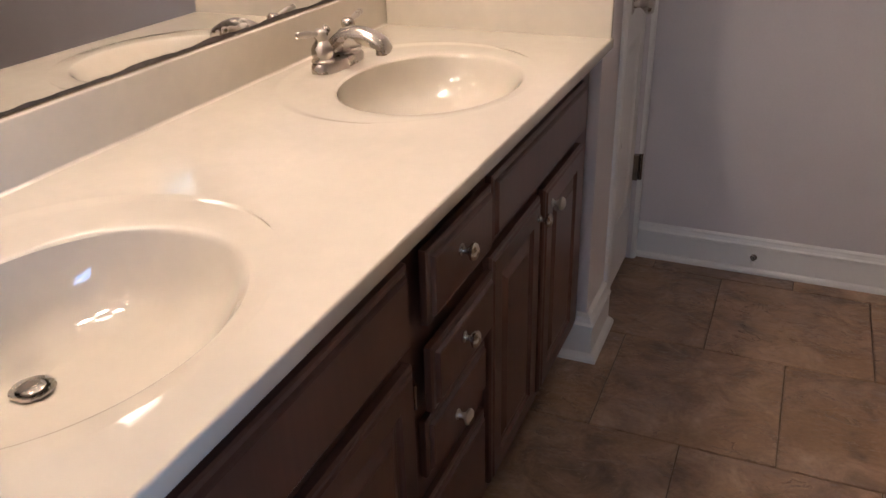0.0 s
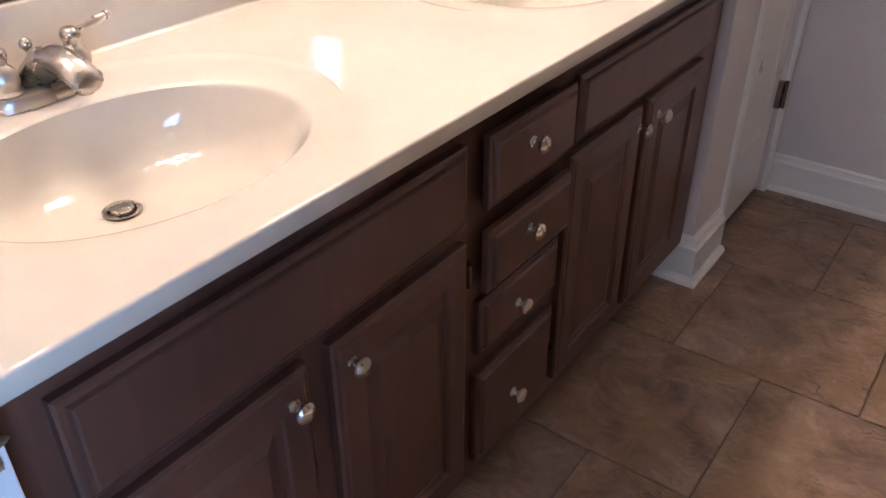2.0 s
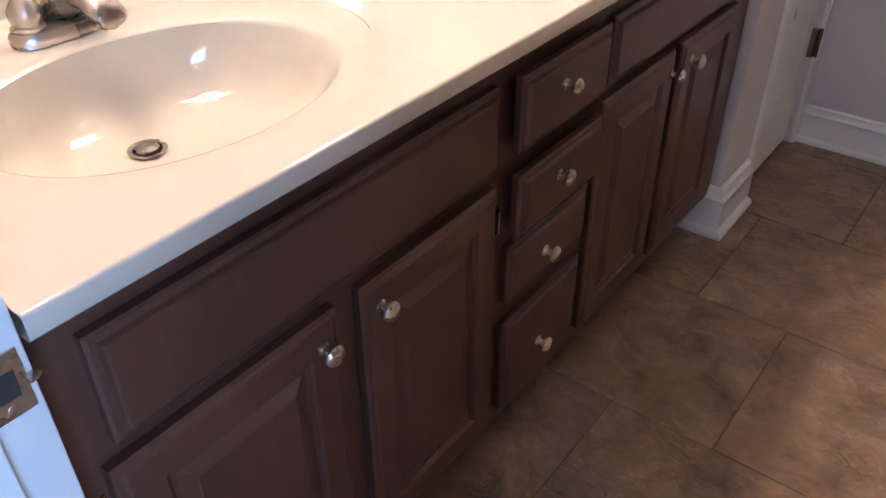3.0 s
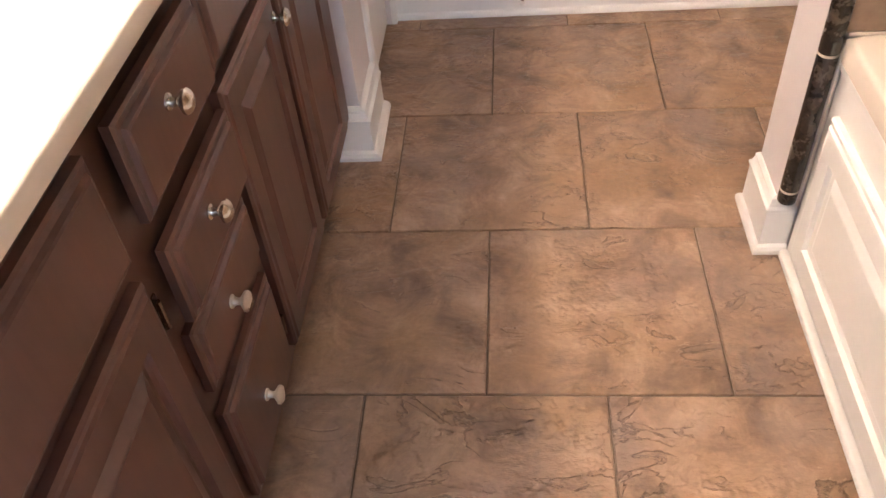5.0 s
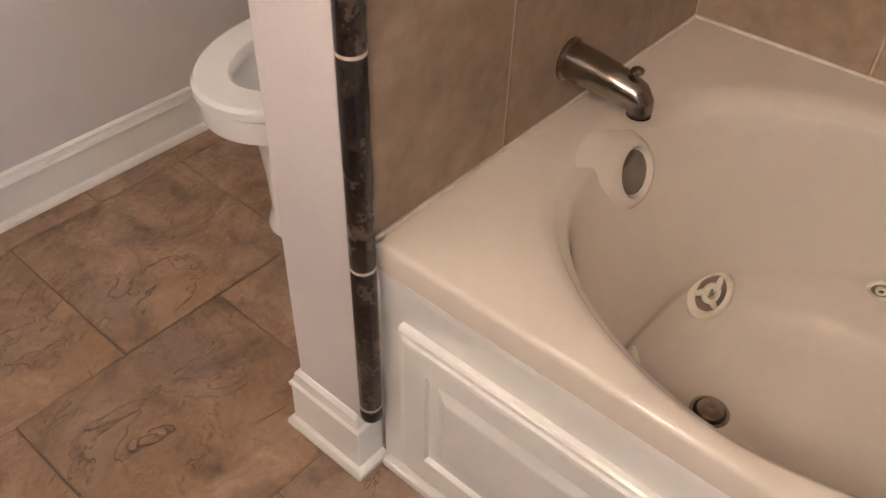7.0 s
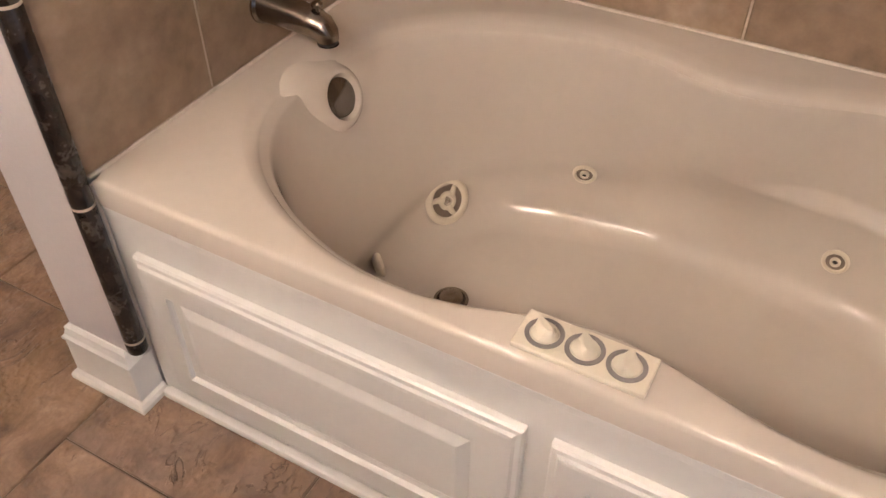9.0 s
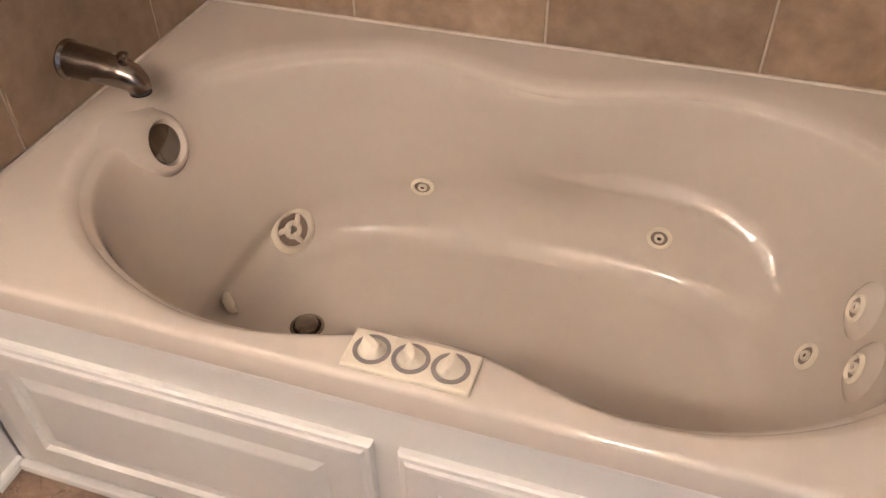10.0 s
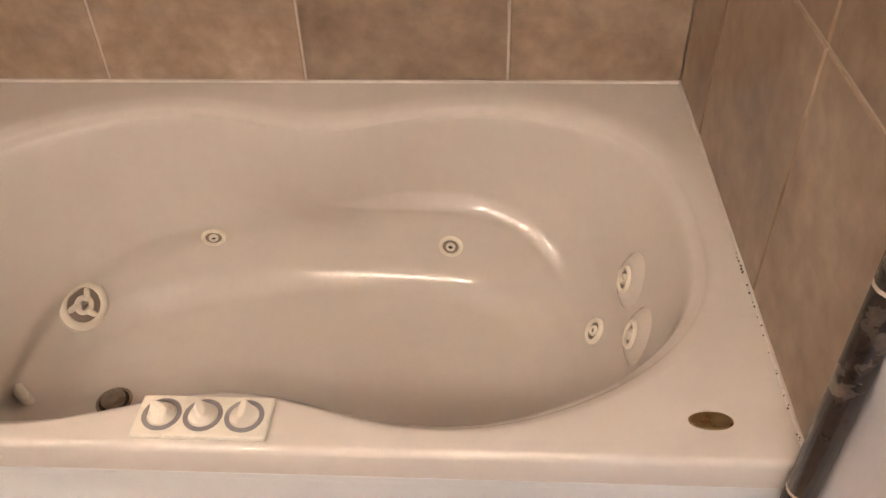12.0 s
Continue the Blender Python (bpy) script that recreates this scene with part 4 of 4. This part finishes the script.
ov = part("overflow", local(loft(hood), uc), ACRYLIC, tub, "almond overflow hood with chrome cover", True)
part("overflow_cover", local(lathe([(0.0385, 0.002), (0.037, 0.008), (0.022, 0.0105), (0, 0.011)], m, 32), uc), STEEL, ov, "smooth chrome overflow cover", True)
part("tub_drain", local(lathe([(0.034, 0.001), (0.036, 0.004), (0.030, 0.006), (0.026, 0.003), (0.024, 0.012), (0.010, 0.016), (0.004, 0.014), (0, 0.015)], Matrix.Translation((1.376, -0.405, TZ - 0.443)), 30), uc), DARK_METAL, tub, "dark metal tub drain", True)
SUCTION = wall_near(1.338, -0.254, 0.380)
part("suction_plate", local(lathe([(0.018, -0.012), (0.025, -0.004), (0.025, 0), (0.023, 0.003), (0.01, 0.005), (0, 0.005)], look(SUCTION[0] + SUCTION[1] * 0.014, SUCTION[0] + SUCTION[1] * 0.014 - (SUCTION[1] + Vector((0.7, 0, 0)))), 24), uc), PLASTIC, tub, "flat round suction cover", True)

panel = thing("air_control_panel", "raised ivory panel with three air dials on tub rim", "control panel", (1.008, -0.786, TZ))
part("base", boxes((-0.038, 0.026, -0.086, 0.086, 0.0, 0.009), bevel=0.003), PLASTIC, panel)
for y in (0.053, 0.0, -0.053):
    part("dial_ring", lathe([(0.0250, 0.0092), (0.0250, 0.0104), (0.0190, 0.0104), (0.0190, 0.0092)], Matrix.Translation((-0.006, y, 0)), 30), GREY_RING, panel, "grey printed dial ring")
    turn = 0.5 + 9 * y
    d = []
    for rx, ry, z in ((0.0178, 0.0178, 0.0093), (0.0172, 0.0172, 0.0125), (0.0160, 0.0125, 0.0165), (0.0150, 0.0060, 0.0245), (0.0135, 0.0042, 0.0258)):
        d.append([(-0.006 + rx * math.cos(a) * math.cos(turn) - ry * math.sin(a) * math.sin(turn), y + rx * math.cos(a) * math.sin(turn) + ry * math.sin(a) * math.cos(turn), z) for a in [2 * math.pi * k / 24 for k in range(24)]])
    d = loft(d, True, True)
    part("dial", d, PLASTIC, panel, "ivory faceted dial")

oval_plate = thing("brass_emblem_plate", "small oval brass plate on the tub deck", "plate", (1.020, -1.421, TZ))
a40 = [2 * math.pi * i / 40 for i in range(40)]
part("plate", loft([oval(0, 0, 0.014, 0.028, 0, a40), oval(0, 0, 0.0135, 0.0275, 0.0015, a40), oval(0, 0, 0.0115, 0.025, 0.002, a40)], True, True), BRASS, oval_plate)

spout = thing("tub_spout", "dark tarnished wall tub spout with diverter knob", "faucet", (1.403, 0.0, 0.606))
sp = tube([(0, -0.001, 0.012), (0, -0.03, 0.011), (0, -0.08, 0.006), (0, -0.110, 0.002), (0, -0.127, -0.004), (0, -0.136, -0.014), (0, -0.138, -0.024), (0, -0.138, -0.032)], [0.031, 0.031, 0.029, 0.0275, 0.026, 0.023, 0.0205, 0.0195], 24)
part("body", sp, DARK_METAL, spout, smooth=True)
part("outlet", lathe([(0.0165, 0.0), (0.0165, 0.006), (0.0, 0.006)], Matrix.Translation((0, -0.138, -0.0335)), 20), DARK_HOLE, spout)
part("diverter", lathe([(0.0045, 0), (0.0045, 0.010), (0.010, 0.013), (0.0105, 0.018), (0.007, 0.021), (0, 0.022)], Matrix.Translation((0, -0.122, 0.022)), 16), DARK_METAL, spout, "small diverter knob", True)
part("flange", lathe([(0.036, 0), (0.036, 0.004), (0.031, 0.009)], pose(0, -0.001, 0.012, 90, 0, 0), 28), DARK_METAL, spout, smooth=True)

# ---- toilet ----
toilet = thing("toilet", "white porcelain toilet with lid raised and seat down", "toilet", (1.462, 0.600, 0))
toilet.scale = (1, 1.10, 1.0)


def egg(cx, a_front, a_back, b, z, n=48):
    out = []
    for i in range(n):
        t = 2 * math.pi * i / n
        c, s = math.cos(t), math.sin(t)
        out.append((cx + (a_back if c > 0 else a_front) * c, b * s, z))
    return out


part("bowl", loft([egg(0.02, 0.258, 0.20, 0.125, 0.0), egg(0.02, 0.252, 0.20, 0.122, 0.02), egg(0.02, 0.244, 0.20, 0.112, 0.05), egg(0.02, 0.250, 0.20, 0.112, 0.14), egg(0.02, 0.258, 0.20, 0.114, 0.22), egg(0.01, 0.262, 0.205, 0.122, 0.29), egg(-0.02, 0.25, 0.21, 0.135, 0.315), egg(-0.06, 0.270, 0.225, 0.172, 0.328), egg(-0.06, 0.286, 0.23, 0.182, 0.336), egg(-0.06, 0.290, 0.23, 0.184, 0.350), egg(-0.06, 0.288, 0.23, 0.183, 0.386), egg(-0.06, 0.28, 0.225, 0.175, 0.390),
                   egg(-0.06, 0.22, 0.17, 0.125, 0.390), egg(-0.06, 0.21, 0.16, 0.115, 0.36), egg(-0.05, 0.16, 0.13, 0.09, 0.26), egg(-0.03, 0.08, 0.08, 0.05, 0.20)], True, True), PORCELAIN, toilet, smooth=True)
part("seat", loft([egg(-0.06, 0.295, 0.22, 0.188, 0.394), egg(-0.06, 0.295, 0.22, 0.188, 0.410), egg(-0.06, 0.287, 0.215, 0.182, 0.418), egg(-0.06, 0.22, 0.16, 0.118, 0.418), egg(-0.06, 0.212, 0.155, 0.112, 0.410), egg(-0.06, 0.212, 0.155, 0.112, 0.394), egg(-0.06, 0.295, 0.22, 0.188, 0.394)]), PORCELAIN, toilet, "white ring seat", True)
lid = loft([[(0.165 + 0.02 * k + (p[2]) * 0.10, p[1], 0.42 + p[2] - 0.0) for p in [(0, 0.185 * math.cos(t), 0.22 + 0.215 * math.sin(t)) for t in [2 * math.pi * i / 40 for i in range(40)]]] for k in (0, 1)], True, True)
part("lid", lid, PORCELAIN, toilet, "white raised lid", True)
part("tank", boxes((0.215, 0.405, -0.235, 0.235, 0.40, 0.74), bevel=0.02), PORCELAIN, toilet, smooth=True)
part("tank_lid", boxes((0.205, 0.412, -0.245, 0.245, 0.742, 0.775), bevel=0.012), PORCELAIN, toilet, smooth=True)
part("pedestal_back", boxes((0.10, 0.40, -0.10, 0.10, 0.001, 0.395), bevel=0.02), PORCELAIN, toilet, smooth=True)

# door stop on the far baseboard
stop = thing("door_stop", "small spring door stop on the baseboard", "door stop", (0.42, Y_FAR - 0.0145, 0.062))
part("base", lathe([(0.011, 0), (0.011, 0.004), (0.006, 0.007)], pose(0, 0, 0, 90, 0, 0), 16), DARK_METAL, stop)
part("rod", tube([(0, -0.004, 0), (0, -0.045, -0.002)], [0.004, 0.004], 10), DARK_METAL, stop)
part("tip", lathe([(0.0, 0.0), (0.0075, 0.0), (0.0085, 0.006), (0.006, 0.012), (0, 0.013)], pose(0, -0.043, -0.002, 90, 0, 0), 14), RUBBER, stop)


# ---- tiles ----
def tile_mesh(name, w, h, d, mat, e=0.0022):
    bm = loft([[(0, 0, 0), (w, 0, 0), (w, h, 0), (0, h, 0)], [(0, 0, d - e), (w, 0, d - e), (w, h, d - e), (0, h, d - e)], [(e, e, d), (w - e, e, d), (w - e, h - e, d), (e, h - e, d)]], False, True)
    bmesh.ops.recalc_face_normals(bm, faces=bm.faces)
    me = bpy.data.meshes.new(name)
    bm.to_mesh(me)
    bm.free()
    me.materials.append(mat)
    return me


cache = {}


def lay(name, parent, m, w, h, d, mat):
    key = (name, round(w, 3), round(h, 3))
    if key not in cache:
        cache[key] = tile_mesh(name, w, h, d, mat)
    ob = new(name, cache[key])
    ob.parent = parent
    ob.matrix_local = m
    return ob


P, J = 0.457, 0.0032
floor = tagged(thing("floor", "brown slate-look ceramic floor tiles in running bond", "floor"), kind="structure")
FLOOR_AREA = (-0.57, 1.875, -1.70, 1.09)
for r in range(-5, 3):
    y0 = 0.087 + r * P
    for c in range(-4, 5):
        x0 = (0.331 if r % 2 else 0.1) + c * P
        a, b = max(x0 + J / 2, FLOOR_AREA[0]), min(x0 + P - J / 2, FLOOR_AREA[1])
        u, v = max(y0 + J / 2, FLOOR_AREA[2]), min(y0 + P - J / 2, FLOOR_AREA[3])
        if b - a > 0.03 and v - u > 0.03:
            lay("floor_tile", floor, pose(a, u, -0.004 + random.uniform(-0.0006, 0.0006)), b - a, v - u, 0.0045, FLOOR_TILE)

# wall tiles round the tub: three tiled faces over a grout bed
TP, TJ = 0.4155, 0.005


def tiled_wall(name, label, origin, rot, length, z0, z1, first, zfirst):
    g = tagged(thing(name, label, "wall"), kind="structure")
    g.matrix_world = pose(*origin, 0, 0, rot)
    part("grout_bed", boxes((0, length, -0.0065, 0.0, z0, z1)), GROUT_WALL, g)
    z = zfirst
    while z > z0:
        z -= TP
    row = 0
    while z < z1:
        s = first
        while s > 0:
            s -= TP
        while s < length:
            a, b = max(s + TJ / 2, 0.001), min(s + TP - TJ / 2, length - 0.001)
            u, v = max(z + TJ / 2, z0 + 0.003), min(z + TP - TJ / 2, z1)
            if b - a > 0.02 and v - u > 0.02:
                lay("wall_tile", g, pose(a, 0, u, 90, 0, 0), b - a, v - u, 0.0095, WALL_TILE)
            s += TP
        z += TP
        row += 1
    return g


tiled_wall("wall_tile_partition", "beige marble-look wall tiles at the tub's foot", (0.945, 0.0095, 0), 0, X_BACK - 0.945, 0.524, 2.1, 1.247 - 0.945, 0.928)
tiled_wall("wall_tile_back", "beige marble-look wall tiles behind the tub", (X_BACK + 0.0095, 0, 0), -90, 1.524, 0.524, 2.1, 0.346, 0.928)
tiled_wall("wall_tile_near", "beige marble-look wall tiles at the tub's backrest", (X_BACK, -1.5335, 0), 180, X_BACK - 0.945, 0.524, 2.1, X_BACK - 1.25, 0.912)


def pencil_trim(name, x, y, ends, label):
    """Half-round black marble lengths with pale grout between."""
    g = tagged(thing(name, label, "trim", (x, y, 0)), kind="structure")
    for a, b in zip(ends, ends[1:]):
        part("trim_piece", tube([(0, 0, a + 0.002), (0, 0, a + 0.004), (0, 0, b - 0.004), (0, 0, b - 0.002)], [0.0175, 0.0185, 0.0185, 0.0175], 16), BLACK_MARBLE, g, smooth=True)
        part("grout_ring", tube([(0, 0, b - 0.0022), (0, 0, b + 0.0022)], [0.0186, 0.0186], 16), GROUT_WALL, g)
    return g


pencil_trim("trim_black_far", 0.935, -0.001, (0.150, 0.182, 0.490, 0.818, 1.146, 1.474, 1.802, 2.1), "black marble pencil trim edging the partition tiles")
pencil_trim("trim_black_near", 0.938, -1.514, (0.0, 0.18, 0.505, 0.83, 1.155, 1.48, 1.805, 2.1), "black marble pencil trim edging the near wall tiles")

# caulk beads where the tub meets the tiles, with dark flecks
rng = random.Random(21)


def bead(name, a, b, parent):
    a, b = Vector(a), Vector(b)
    n = int((b - a).length / 0.02)
    pts = [a.lerp(b, i / n) for i in range(n + 1)]
    return part(name, tube(pts, [0.0026 + rng.uniform(0, 0.0018) for _ in pts], 6), CAULK, parent, "uneven white caulk bead", True)


caulk = tagged(thing("trim_caulk", "uneven white caulk bead around the tub deck", "caulk"), kind="structure")
bead("bead", (0.960, -0.0005, TZ + 0.001), (X_BACK, -0.0005, TZ + 0.001), caulk)
bead("bead", (X_BACK - 0.0005, 0, TZ + 0.001), (X_BACK - 0.0005, -1.524, TZ + 0.001), caulk)
bead("bead", (0.9585, -0.003, 0.14), (0.9585, -0.003, TZ - 0.01), caulk)
bead("bead", (X_BACK, -1.5235, TZ + 0.001), (0.968, -1.5235, TZ + 0.001), caulk)
bm = bmesh.new()
for _ in range(34):
    x = rng.choice((rng.uniform(1.22, 1.34), rng.uniform(0.99, 1.22)))
    lathe([(0, 0.002), (rng.uniform(0.0006, 0.0020), 0.0), (0, -0.002)], Matrix.Translation((x, -1.5195 + rng.uniform(-0.0015, 0.001), TZ + rng.uniform(0.002, 0.005))), 6, bm)
tagged(part("mould_flecks", bm, MOULD, caulk, "dark mould flecks in the caulk"), kind="stuff")
